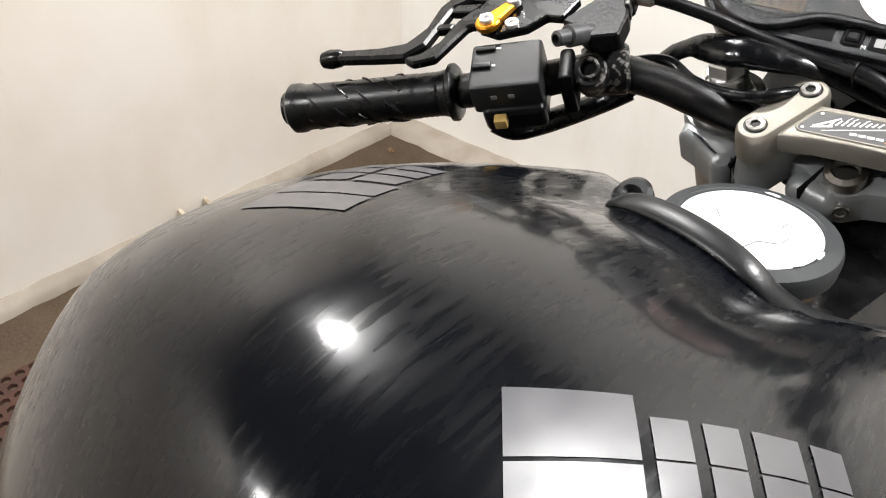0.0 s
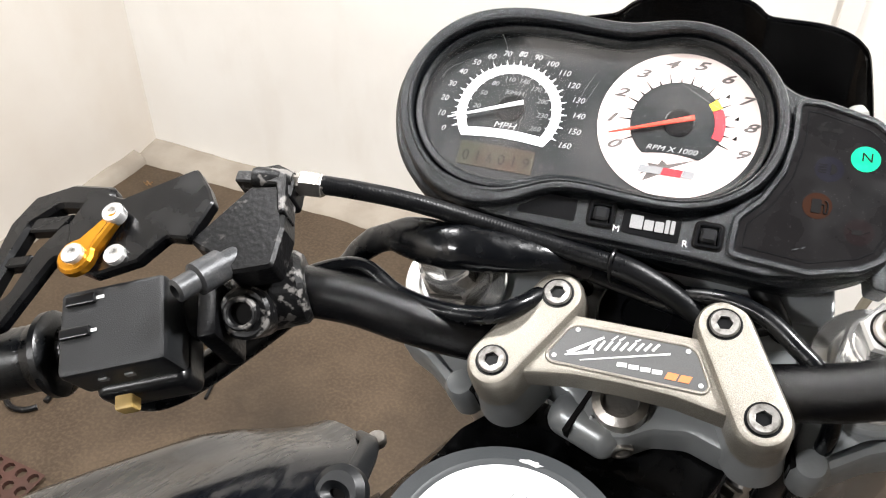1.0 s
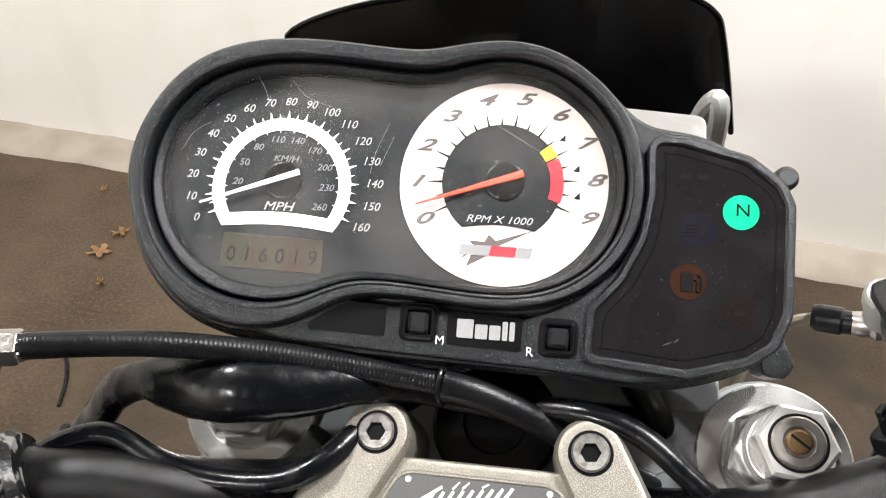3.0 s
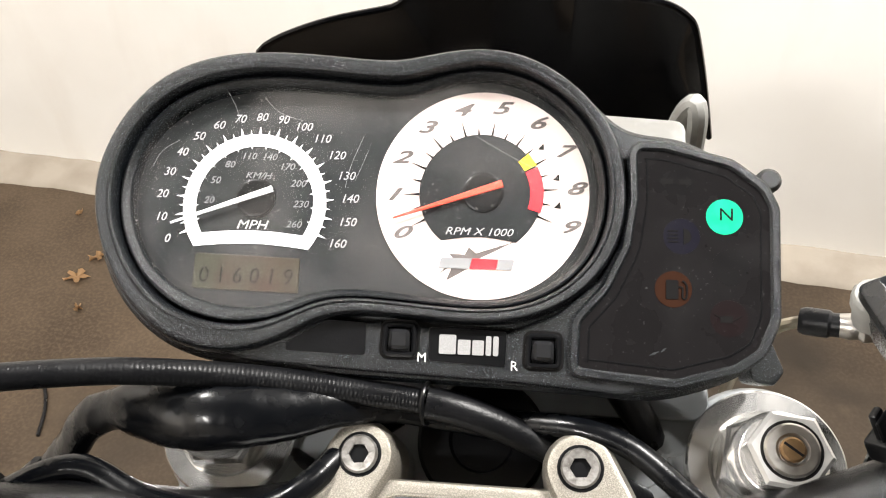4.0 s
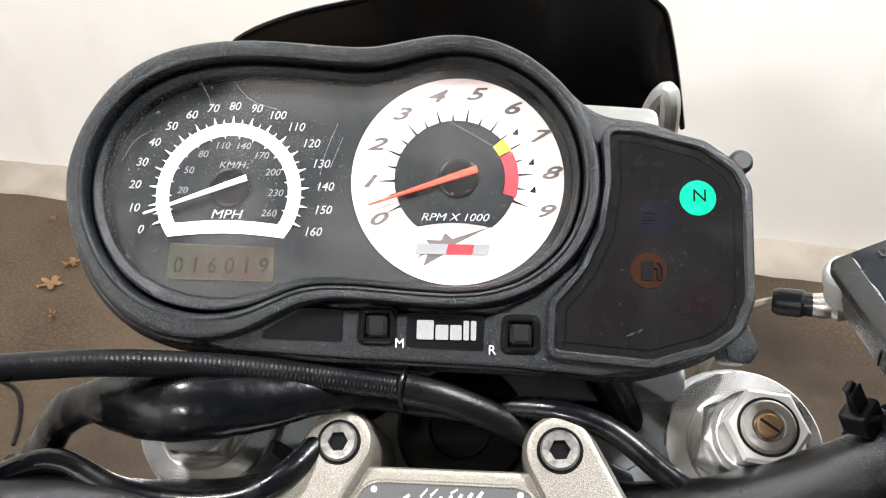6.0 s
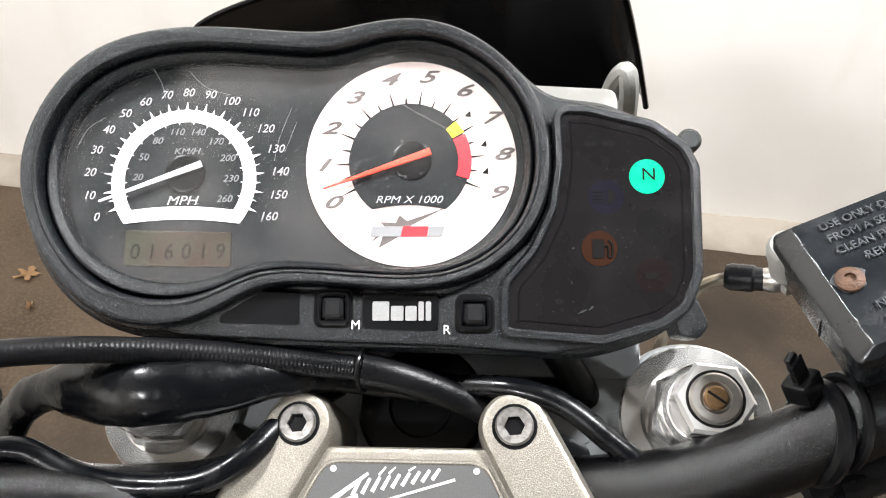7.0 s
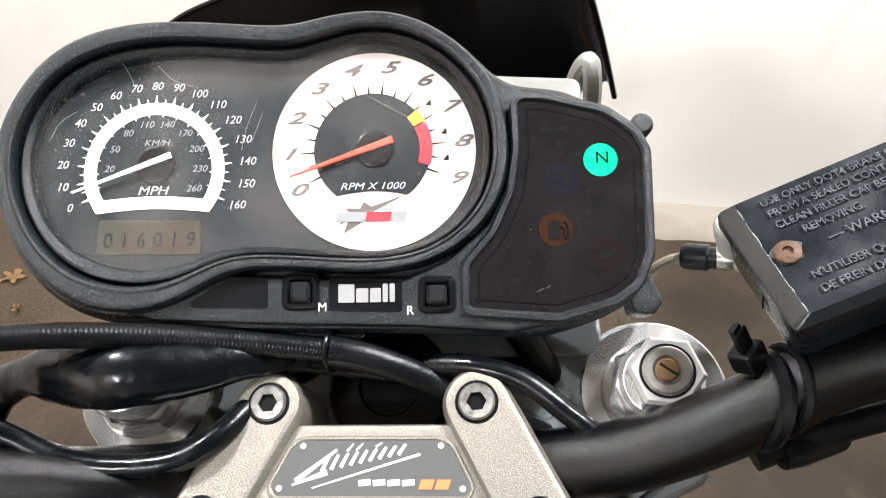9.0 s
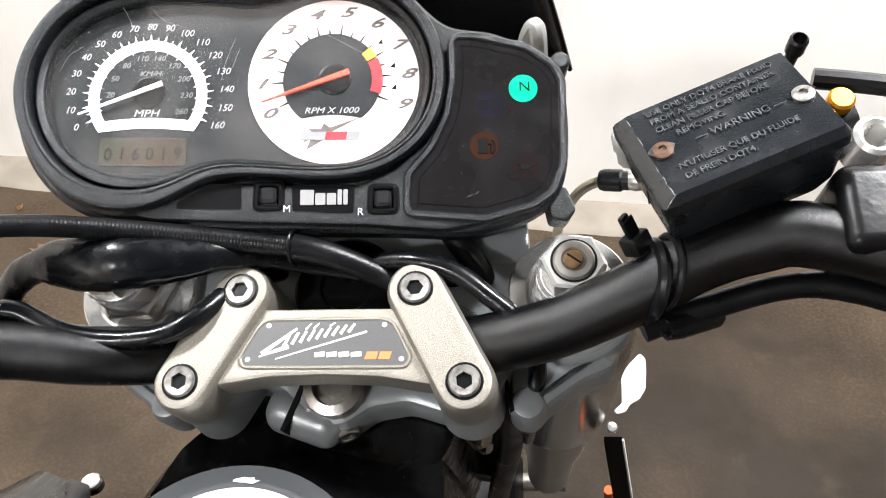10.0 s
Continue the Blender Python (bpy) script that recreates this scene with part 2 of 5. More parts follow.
SKIRT = material("dusty_cement_skirting", (0.33, 0.29, 0.24), 0.85, stain=0.6, stain_scale=9, tint=(0.20, 0.165, 0.13), bump=0.8, bump_scale=120)

# ------------------------------------------------------------ frames of reference
# handlebar frame: x to the rider's right, z along the steering axis, millimetres, origin between the two front clamp bolts
BAR = Matrix(((0.99456, -0.08763, -0.05623, 0),
              (0.05696, 0.91002, -0.41062, 0),
              (0.08716, 0.40519, 0.91007, 1.03),
              (0, 0, 0, 1)))
MM = Matrix.Diagonal((0.001, 0.001, 0.001, 1))
B = BAR @ MM
# face of the instruments: u to the right, v up the dials, w towards the rider
_u, _v, _w = Vector((0.9970, 0.0209, -0.0742)), Vector((-0.0039, 0.9750, 0.2221)), Vector((0.0770, -0.2211, 0.9722))
CLU = B @ Matrix(((_u.x, _v.x, _w.x, 6.11), (_u.y, _v.y, _w.y, 75.98), (_u.z, _v.z, _w.z, 16.57), (0, 0, 0, 1)))
# body frame: upright, heading of the machine's frame, origin on the floor below the steering head
BODY = pose(-0.0010, -0.0140, 0, 0, 0, -11.8) @ MM


def streaks(m, rough_lo, rough_hi, bump=0.0, turn=0.0, fine=260.0, coat=None):
    """Fine wiping scratches: a noise drawn out along one way drives roughness and a slight relief."""
    nt = m.node_tree
    b = nt.nodes["Principled BSDF"]
    geo = nt.nodes.new("ShaderNodeNewGeometry")
    mp = nt.nodes.new("ShaderNodeMapping")
    mp.inputs["Rotation"].default_value = (0.3, 0.2, turn)
    mp.inputs["Scale"].default_value = (fine, fine * 0.10, fine * 0.4)
    nt.links.new(geo.outputs["Position"], mp.inputs["Vector"])
    n1 = nt.nodes.new("ShaderNodeTexNoise")
    n1.inputs["Scale"].default_value, n1.inputs["Detail"].default_value = 1.0, 5.0
    nt.links.new(mp.outputs["Vector"], n1.inputs["Vector"])
    n2 = nt.nodes.new("ShaderNodeTexNoise")
    n2.inputs["Scale"].default_value, n2.inputs["Detail"].default_value = 16.0, 4.0
    nt.links.new(geo.outputs["Position"], n2.inputs["Vector"])
    mul = nt.nodes.new("ShaderNodeMath")
    mul.operation = "MULTIPLY"
    nt.links.new(n1.outputs["Fac"], mul.inputs[0])
    nt.links.new(n2.outputs["Fac"], mul.inputs[1])
    ra = nt.nodes.new("ShaderNodeMapRange")
    ra.inputs["From Min"].default_value, ra.inputs["From Max"].default_value = 0.15, 0.40
    ra.inputs["To Min"].default_value, ra.inputs["To Max"].default_value = rough_lo, rough_hi
    nt.links.new(mul.outputs["Value"], ra.inputs["Value"])
    nt.links.new(ra.outputs["Result"], b.inputs["Roughness"])
    if coat:
        rc = nt.nodes.new("ShaderNodeMapRange")
        rc.inputs["From Min"].default_value, rc.inputs["From Max"].default_value = 0.19, 0.38
        rc.inputs["To Min"].default_value, rc.inputs["To Max"].default_value = coat
        nt.links.new(mul.outputs["Value"], rc.inputs["Value"])
        nt.links.new(rc.outputs["Result"], b.inputs["Coat Roughness"])
    if bump:
        bp = nt.nodes.new("ShaderNodeBump")
        bp.inputs["Strength"].default_value, bp.inputs["Distance"].default_value = bump, 0.0003
        nt.links.new(n1.outputs["Fac"], bp.inputs["Height"])
        nt.links.new(bp.outputs["Normal"], b.inputs["Normal"])


streaks(TANK, 0.20, 0.36, 0.06, 0.9, 300.0, (0.09, 0.25))
TANK.node_tree.nodes["Principled BSDF"].inputs["Coat Weight"].default_value = 0.7
TANK.node_tree.nodes["Principled BSDF"].inputs["Coat IOR"].default_value = 1.34


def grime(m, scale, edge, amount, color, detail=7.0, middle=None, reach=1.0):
    """Stains over a material: noise of the given scale; gathered round a middle, it paints shade."""
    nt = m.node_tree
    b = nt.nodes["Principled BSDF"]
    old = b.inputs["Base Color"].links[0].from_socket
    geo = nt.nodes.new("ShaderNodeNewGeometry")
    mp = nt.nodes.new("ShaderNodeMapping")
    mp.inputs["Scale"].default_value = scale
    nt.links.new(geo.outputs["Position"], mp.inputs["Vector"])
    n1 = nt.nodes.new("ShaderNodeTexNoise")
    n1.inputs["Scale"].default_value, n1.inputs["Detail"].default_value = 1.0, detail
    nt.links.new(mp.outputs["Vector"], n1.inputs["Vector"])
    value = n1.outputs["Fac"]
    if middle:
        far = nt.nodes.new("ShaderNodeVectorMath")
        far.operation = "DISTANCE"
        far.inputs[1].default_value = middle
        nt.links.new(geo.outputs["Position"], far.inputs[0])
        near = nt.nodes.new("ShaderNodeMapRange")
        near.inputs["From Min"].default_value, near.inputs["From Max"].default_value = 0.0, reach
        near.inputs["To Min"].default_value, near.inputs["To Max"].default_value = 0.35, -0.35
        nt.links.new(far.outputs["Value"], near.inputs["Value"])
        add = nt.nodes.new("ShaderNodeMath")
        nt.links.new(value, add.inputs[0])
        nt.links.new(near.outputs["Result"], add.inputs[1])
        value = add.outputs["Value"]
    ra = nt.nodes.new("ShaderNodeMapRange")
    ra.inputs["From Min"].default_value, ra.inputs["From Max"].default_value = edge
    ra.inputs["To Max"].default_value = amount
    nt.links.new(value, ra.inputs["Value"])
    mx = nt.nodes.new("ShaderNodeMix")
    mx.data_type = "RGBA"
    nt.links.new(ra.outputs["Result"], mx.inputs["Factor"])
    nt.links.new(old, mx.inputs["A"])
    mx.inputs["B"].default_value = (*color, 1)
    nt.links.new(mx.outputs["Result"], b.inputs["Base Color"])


grime(WALL, (7, 7, 2.2), (0.54, 0.78), 0.18, (0.50, 0.40, 0.30))
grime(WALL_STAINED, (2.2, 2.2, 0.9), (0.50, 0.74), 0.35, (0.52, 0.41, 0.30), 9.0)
# the bike's shade on its right, painted into the floor colour
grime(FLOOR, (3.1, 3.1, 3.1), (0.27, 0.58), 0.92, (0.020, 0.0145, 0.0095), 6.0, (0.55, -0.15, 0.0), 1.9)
grime(FLOOR, (11, 11, 11), (0.62, 0.74), 0.3, (0.10, 0.072, 0.046), 6.0)


from mathutils import noise
from mathutils.bvhtree import BVHTree


# ------------------------------------------------------------ mesh helpers
def corner_normals(bm, limit):
    """Normals weighted by area, so that large faces stay flat beside their softened edges."""
    bm.normal_update()
    area = {f: f.calc_area() for f in bm.faces}
    out = []
    for f in bm.faces:
        for v in f.verts:
            n = Vector((0, 0, 0))
            for g in v.link_faces:
                if g is f or f.normal.dot(g.normal) > limit:
                    n += g.normal * area[g]
            out.append(n.normalized() if n.length > 0 else f.normal.copy())
    return out


def emit(name, bm, mat, parent=None, m=None, label="", flat=False, sharp=35):
    """Links a bmesh as one mesh object, moved into the world by m."""
    if m is not None:
        bm.transform(m)
    bmesh.ops.recalc_face_normals(bm, faces=bm.faces)
    for f in bm.faces:
        f.smooth = not flat
    for e in bm.edges:
        if len(e.link_faces) == 2 and e.calc_face_angle(0) > radians(sharp):
            e.smooth = False
    me = bpy.data.meshes.new(name)
    normals = [] if flat else corner_normals(bm, math.cos(radians(sharp)))
    bm.to_mesh(me)
    bm.free()
    if normals:
        me.normals_split_custom_set(normals)
    me.materials.append(mat)
    ob = new(name, me)
    ob.parent = parent
    if label:
        tagged(ob, label)
    return ob


part = emit


def spline(points, per=8, closed=False):
    """Catmull-Rom through the points."""
    p = [Vector(q) for q in points]
    n = len(p)
    out = []
    for i in range(n if closed else n - 1):
        a, b_, c, d = (p[(i - 1) % n], p[i], p[(i + 1) % n], p[(i + 2) % n]) if closed else (p[max(i - 1, 0)], p[i], p[i + 1], p[min(i + 2, n - 1)])
        for k in range(per):
            s = k / per
            out.append(0.5 * ((2 * b_) + (c - a) * s + (2 * a - 5 * b_ + 4 * c - d) * s * s + (3 * b_ - a - 3 * c + d) * s ** 3))
    if not closed:
        out.append(p[-1])
    return out


def rounded(poly, r, seg=5):
    """A polygon with its corners rounded; r is one radius or one for each corner."""
    out = []
    n = len(poly)
    for i in range(n):
        p0, p1, p2 = Vector(poly[i - 1]), Vector(poly[i]), Vector(poly[(i + 1) % n])
        rad = r[i] if isinstance(r, (list, tuple)) else r
        d0, d2 = (p0 - p1), (p2 - p1)
        ang = d0.angle(d2)
        cut = min(rad / max(math.tan(ang / 2), 1e-4), d0.length * 0.48, d2.length * 0.48)
        a, c = p1 + d0.normalized() * cut, p1 + d2.normalized() * cut
        for k in range(seg + 1):
            s = k / seg
            out.append((1 - s) ** 2 * a + 2 * s * (1 - s) * p1 + s * s * c)
    return out


def ease(k):
    k = min(1.0, max(0.0, k))
    return k * k * (3 - 2 * k)


def offset(line, d):
    """A closed outline moved outwards by d (its order may be either way)."""
    n = len(line)
    area = sum(line[i].x * line[(i + 1) % n].y - line[(i + 1) % n].x * line[i].y for i in range(n))
    s = 1 if area > 0 else -1
    out = []
    for i in range(n):
        t = (line[(i + 1) % n] - line[i - 1]).normalized()
        out.append(line[i] + Vector((t.y, -t.x)) * d * s)
    return out


def loft(rings, cap0=True, cap1=True, closed=True):
    """Rings of equal count, 3D points, joined one to the next."""
    bm = bmesh.new()
    rows = [[bm.verts.new(p) for p in ring] for ring in rings]
    n = len(rows[0])
    for a, c in zip(rows, rows[1:]):
        for i in range(n if closed else n - 1):
            j = (i + 1) % n
            bm.faces.new((a[i], a[j], c[j], c[i]))
    if cap0:
        bm.faces.new(rows[0])
    if cap1:
        bm.faces.new(rows[-1])
    return bm


def at(line, z):
    return [Vector((p[0], p[1], z)) for p in line]


def slab(line, z0, z1, soft=0.8):
    """A plate with a rounded upper edge."""
    return loft([at(line, z0), at(line, z1 - soft), at(offset(line, -soft * 0.3), z1 - soft * 0.3), at(offset(line, -soft), z1)])


def ring_slab(inner, outer, z0, z1, soft=0.8, drop=0.0):
    """A closed band between two outlines of equal count, rounded above; its inner edge lies lower by drop."""
    rings = [at(outer, z0), at(outer, z1 - soft), at(offset(outer, -soft), z1), at(offset(inner, soft), z1 - drop), at(inner, z1 - drop - soft), at(inner, z0)]
    return loft(rings + [rings[0]], False, False)


def circle(r, n=32, cx=0.0, cy=0.0, a0=0.0):
    return [Vector((cx + r * math.cos(a0 + 2 * math.pi * i / n), cy + r * math.sin(a0 + 2 * math.pi * i / n))) for i in range(n)]


def lathe(profile, n=32):
    """Turns (radius, height) about z."""
    rings = [at(circle(max(r, 0.001), n), z) for r, z in profile]
    return loft(rings)


def tube(points, r, n=14, per=8, ends=True, press=1.0):
    """A pipe along a smooth line; r is one radius or a function of the share of the way; press flattens it."""
    line = spline(points, per) if per > 1 else [Vector(p) for p in points]
    rings = []
    side = None
    for i, p in enumerate(line):
        t = (line[min(i + 1, len(line) - 1)] - line[max(i - 1, 0)]).normalized()
        if side is None:
            side = t.cross(Vector((0, 0, 1)) if abs(t.z) < 0.9 else Vector((1, 0, 0))).normalized()
        side = (side - t * side.dot(t)).normalized()
        up = t.cross(side)
        rad = r(i / (len(line) - 1)) if callable(r) else r
        rings.append([p + (side * math.cos(a) + up * math.sin(a) * press) * rad for a in (2 * math.pi * k / n for k in range(n))])
    return loft(rings, ends, ends)


def block(sx, sy, sz, bevel=1.0, seg=2, m=None):
    """A box about the origin with softened edges."""
    bm = bmesh.new()
    bmesh.ops.create_cube(bm, size=1, matrix=Matrix.Diagonal((sx, sy, sz, 1)))
    if bevel:
        bmesh.ops.bevel(bm, geom=list(bm.edges), offset=bevel, segments=seg, profile=0.5, affect="EDGES")
    if m is not None:
        bm.transform(m)
    return bm


def join(*bms):
    """Several bmeshes in one."""
    out = bms[0]
    for other in bms[1:]:
        me = bpy.data.meshes.new("joined")
        other.to_mesh(me)
        other.free()
        out.from_mesh(me)
        bpy.data.meshes.remove(me)
    return out


def along(p, q, roll=0.0):
    """A pose at p whose z axis points to q."""
    d = (Vector(q) - Vector(p)).normalized()
    return Matrix.Translation(p) @ d.to_track_quat("Z", "Y").to_matrix().to_4x4() @ pose(0, 0, 0, 0, 0, roll)


def axes(origin, x, y):
    """A pose from an origin, the way of x, and roughly the way of y."""
    x = Vector(x).normalized()
    z = x.cross(Vector(y)).normalized()
    y = z.cross(x)
    return Matrix(((x.x, y.x, z.x, origin[0]), (x.y, y.y, z.y, origin[1]), (x.z, y.z, z.z, origin[2]), (0, 0, 0, 1)))


def lettering(name, words, size, m, mat, parent, thick=0.1, slant=0.0, label="", align="CENTER", wide=1.0, bold=0.0):
    """Words in the built-in font, as one mesh."""
    cu = bpy.data.curves.new(name, "FONT")
    cu.body, cu.size, cu.extrude, cu.shear, cu.align_x, cu.align_y, cu.resolution_u, cu.offset = words, size, thick, slant, align, "CENTER", 3, bold
    ob = bpy.data.objects.new(name, cu)
    me = bpy.data.meshes.new_from_object(ob)
    bpy.data.objects.remove(ob)
    bpy.data.curves.remove(cu)
    me.transform(m @ Matrix.Diagonal((wide, 1, 1, 1)))
    me.name = name
    me.materials.clear()
    me.materials.append(mat)
    ob = new(name, me)
    ob.parent = parent
    if label:
        tagged(ob, label)
    return ob


def socket_bolt(parent, m, r=6.4, hexagon=3.0, height=5.0, mat=None):
    """A cap screw with a six-sided socket."""
    n = 24
    rim = [at(circle(r * 0.97, n), -height), at(circle(r, n), -0.9), at(circle(r * 0.9, n), 0)]
    hexa = []
    for i in range(n):
        a = 2 * math.pi * i / n
        k = (a % (math.pi / 3)) - math.pi / 6
        q = hexagon / math.cos(k)
        hexa.append(Vector((q * math.cos(a), q * math.sin(a))))
    bm = loft(rim + [at(hexa, -0.25), at(hexa, -1.7)])
    return emit("bolt", bm, mat or BOLT, parent, m, "socket-head steel bolt")


# ------------------------------------------------------------ the room
def wall(name, line, z0, z1, label, mat=WALL):
    """A wall of the given ground outline."""
    return tagged(emit(name, loft([at(line, z0), at(line, z1)]), mat, flat=True), label, "wall", kind="structure")


TH = 0.2
V2 = lambda *q: [Vector(p) for p in q]
wall("wall_left", V2((X_LEFT - TH, Y_BACK - TH), (X_LEFT, Y_BACK - TH), (X_LEFT, Y_FRONT + TH), (X_LEFT - TH, Y_FRONT + TH)), -0.1, Z_CEIL, "darker cream painted plaster wall with grimy stains", WALL_STAINED)
wall("wall_front", V2((X_LEFT, Y_FRONT), (X_RIGHT, Y_FRONT), (X_RIGHT, Y_FRONT + TH), (X_LEFT, Y_FRONT + TH)), -0.1, Z_CEIL, "brightly lit cream painted plaster wall")
# right and back walls are unseen; they close the room and dim reflections
wall("wall_right", V2((X_RIGHT, Y_BACK - TH), (X_RIGHT + TH, Y_BACK - TH), (X_RIGHT + TH, Y_FRONT + TH), (X_RIGHT, Y_FRONT + TH)), -0.1, Z_CEIL, "unseen plain wall, grey to dim bounce and reflections", UNSEEN_WALL)
wall("wall_back", V2((X_LEFT, Y_BACK - TH), (X_RIGHT, Y_BACK - TH), (X_RIGHT, Y_BACK), (X_LEFT, Y_BACK)), -0.1, Z_CEIL, "unseen plain wall, grey to dim bounce and reflections", UNSEEN_WALL)
plan = V2((X_LEFT - TH, Y_BACK - TH), (X_RIGHT + TH, Y_BACK - TH), (X_RIGHT + TH, Y_FRONT + TH), (X_LEFT - TH, Y_FRONT + TH))
tagged(emit("ceiling", loft([at(plan, Z_CEIL), at(plan, Z_CEIL + 0.15)]), CEIL, flat=True), "unseen plain ceiling, grey to dim bounce and reflections", "ceiling", kind="structure")
tagged(emit("floor", loft([at(plan, -0.1), at(plan, 0)]), FLOOR, flat=True), "worn brown concrete garage floor with stains and painted shade", "floor", kind="structure")


# cement skirting with a broken edge, a gap by the bracket, and a joint strip on the front wall
def skirting(name, p0, p1, inward, seed, width=0.036, height=0.030):
    """A rough low ledge along a wall."""
    rnd = random.Random(seed)
    d = Vector((p1[0] - p0[0], p1[1] - p0[1]))
    n = max(4, int(d.length / 0.05))
    rings_ = []
    for i in range(n + 1):
        p = Vector(p0) + d * i / n
        w_ = width + rnd.uniform(-0.004, 0.004)
        h_ = height + rnd.uniform(-0.003, 0.003)
        q = Vector(inward)
        rings_.append([Vector((p.x, p.y, 0)), Vector((p.x + q.x * w_, p.y + q.y * w_, 0)), Vector((p.x + q.x * w_ * 0.9, p.y + q.y * w_ * 0.9, h_ * 0.6)), Vector((p.x + q.x * w_ * 0.55, p.y + q.y * w_ * 0.55, h_)), Vector((p.x, p.y, h_ + 0.007))])
    return tagged(emit(name, loft(rings_), SKIRT, sharp=60), "dusty grey-brown cement skirting at the wall foot", "skirting", kind="structure")


skirting("baseboard", (X_LEFT, Y_BACK), (X_LEFT, 0.34), (1, 0), 3)
skirting("baseboard", (X_LEFT, 0.50), (X_LEFT, Y_FRONT - 0.092), (1, 0), 4)
skirting("baseboard", (X_LEFT, Y_FRONT), (X_RIGHT, Y_FRONT), (0, -1), 5, 0.094, 0.018)
tagged(emit("trim", join(block(0.036, 0.012, Z_CEIL - 0.09, 0.003, 2, Matrix.Translation((0.11, Y_FRONT - 0.005, Z_CEIL / 2 + 0.035))), *[block(0.046, 0.016, 0.018, 0.003, 1, Matrix.Translation((0.11, Y_FRONT - 0.006, z))) for z in (0.62, 1.4, 2.2)]), WALL), "narrow cream cable duct fixed to the wall", "cable duct", kind="structure")

# ------------------------------------------------------------ the motorcycle
bike = tagged(new("motorcycle"), "black motorcycle with champagne handlebar clamp on concrete floor", "motorcycle")

# --- instrument cluster
OUTER = spline([(-145, 6), (-143, 25), (-132, 45.5), (-113, 60), (-91, 64.5), (-66, 62.8), (-42, 60.5), (-24, 64), (-6.5, 67), (11, 63), (26, 54), (37.5, 41.5), (47, 35.7), (62, 34.5), (74, 28.8),
                (85.5, 22.5), (92.6, 16), (94.6, -4), (94, -26), (89.5, -40), (78, -48.5), (61, -54.3), (48, -56), (26, -54.3), (-40, -53), (-80, -51.5), (-104, -47.5), (-118, -41), (-129, -31.5), (-138.5, -17.5)], 6, True)
WINDOW = spline([(-129.5, 5), (-127.1, 23), (-118.8, 35.3), (-105, 44.7), (-85, 48.9), (-62.5, 47.9), (-42.2, 45.4), (-29.2, 45.7), (-18.4, 50.7), (-6.5, 53.2), (5.4, 51.6), (17.3, 46), (28, 35.8), (33.7, 22.6),
                 (34.6, 8.7), (31.7, -5), (23.2, -16.7), (10, -24.3), (-5, -25.9), (-20.3, -25), (-40, -23), (-52, -22.7), (-61.5, -24.3), (-71, -29), (-85.7, -31.6), (-101.6, -28.8), (-114, -22.5), (-124, -12)], 6, True)
RIM = spline([(-141.5, 5), (-139.6, 22.5), (-128.5, 45), (-111.5, 56.3), (-88, 60.8), (-64, 59.3), (-42.5, 57), (-33, 57.4), (-22, 60.4), (-6.5, 63), (9, 60.4), (22.5, 52.7), (35.5, 40), (42, 26.5),
              (43.9, 8.5), (41, -7), (31, -22), (14, -32), (-5, -33.5), (-20.3, -32.5), (-40, -31), (-53, -31.5), (-64, -37), (-73, -43), (-86, -46.8), (-104, -46), (-121, -36), (-134.5, -16.5)], 6, True)


def relaxed(line, times):
    """An outline with its small bumps evened out."""
    for _ in range(times):
        line = [line[i - 1] * 0.25 + p * 0.5 + line[(i + 1) % len(line)] * 0.25 for i, p in enumerate(line)]
    return line


WINDOW, RIM, OUTER = relaxed(WINDOW, 24), relaxed(RIM, 30), relaxed(OUTER, 10)
cluster = emit("instrument_panel", loft([at(offset(OUTER, -9), -40), at(offset(OUTER, -4), -34), at(OUTER, -12), at(OUTER, -2.5), at(offset(OUTER, -1.5), -1)]), HOUSING, bike, CLU,
               "grained black plastic instrument housing")


def rim_line(share):
    """An outline on the rim: 0 at the window's edge, 1 at the rim's outer edge."""
    return [a.lerp(b, share) for a, b in zip(WINDOW, RIM)]


rings = [at(rim_line(k_), z_) for k_, z_ in ((1.03, -8), (1.03, 3.0), (1.01, 7.0), (0.97, 8.9), (0.90, 9.8), (0.80, 10.0), (0.60, 9.6), (0.53, 10.1), (0.46, 9.9), (0.41, 9.0), (0.38, 4.6), (0.38, -8))]
part("bezel", loft(rings + [rings[0]], False, False), HOUSING, cluster, CLU, "raised black figure-eight rim round the dials")
rings = [at(rim_line(k_), z_) for k_, z_ in ((0.379, -8), (0.379, 3.2), (0.322, 3.0), (0.322, -8))]
part("bezel_groove", loft(rings + [rings[0]], False, False), INNER_LIP, cluster, CLU, "matt black groove inside the rim")
rings = [at(rim_line(k_), z_) for k_, z_ in ((0.320, -8), (0.320, 5.0), (0.29, 5.9), (0.22, 6.1), (0.05, 4.9), (0.0, 3.6), (0.0, -8))]
part("lens_frame", loft(rings + [rings[0]], False, False), HOUSING, cluster, CLU, "grained black inner frame of the lens")
# lower lip with the buttons and the side panel's bed
LIP = rounded([(-108, -42), (-84, -43.5), (-68, -39), (-57, -33), (-14, -35), (4, -36), (22, -28), (35, -17), (43.5, 0), (47, 16), (47, 30), (68, 27.5), (82.5, 20.5), (92.5, 11),
               (93.5, -24), (89, -36.5), (79, -44.5), (60, -51.4), (42, -54.4), (10, -52), (-40, -50.4), (-80, -48.4)], 5, 4)
part("lower_lip", slab(LIP, -3, 5, 1.6), HOUSING, cluster, CLU)
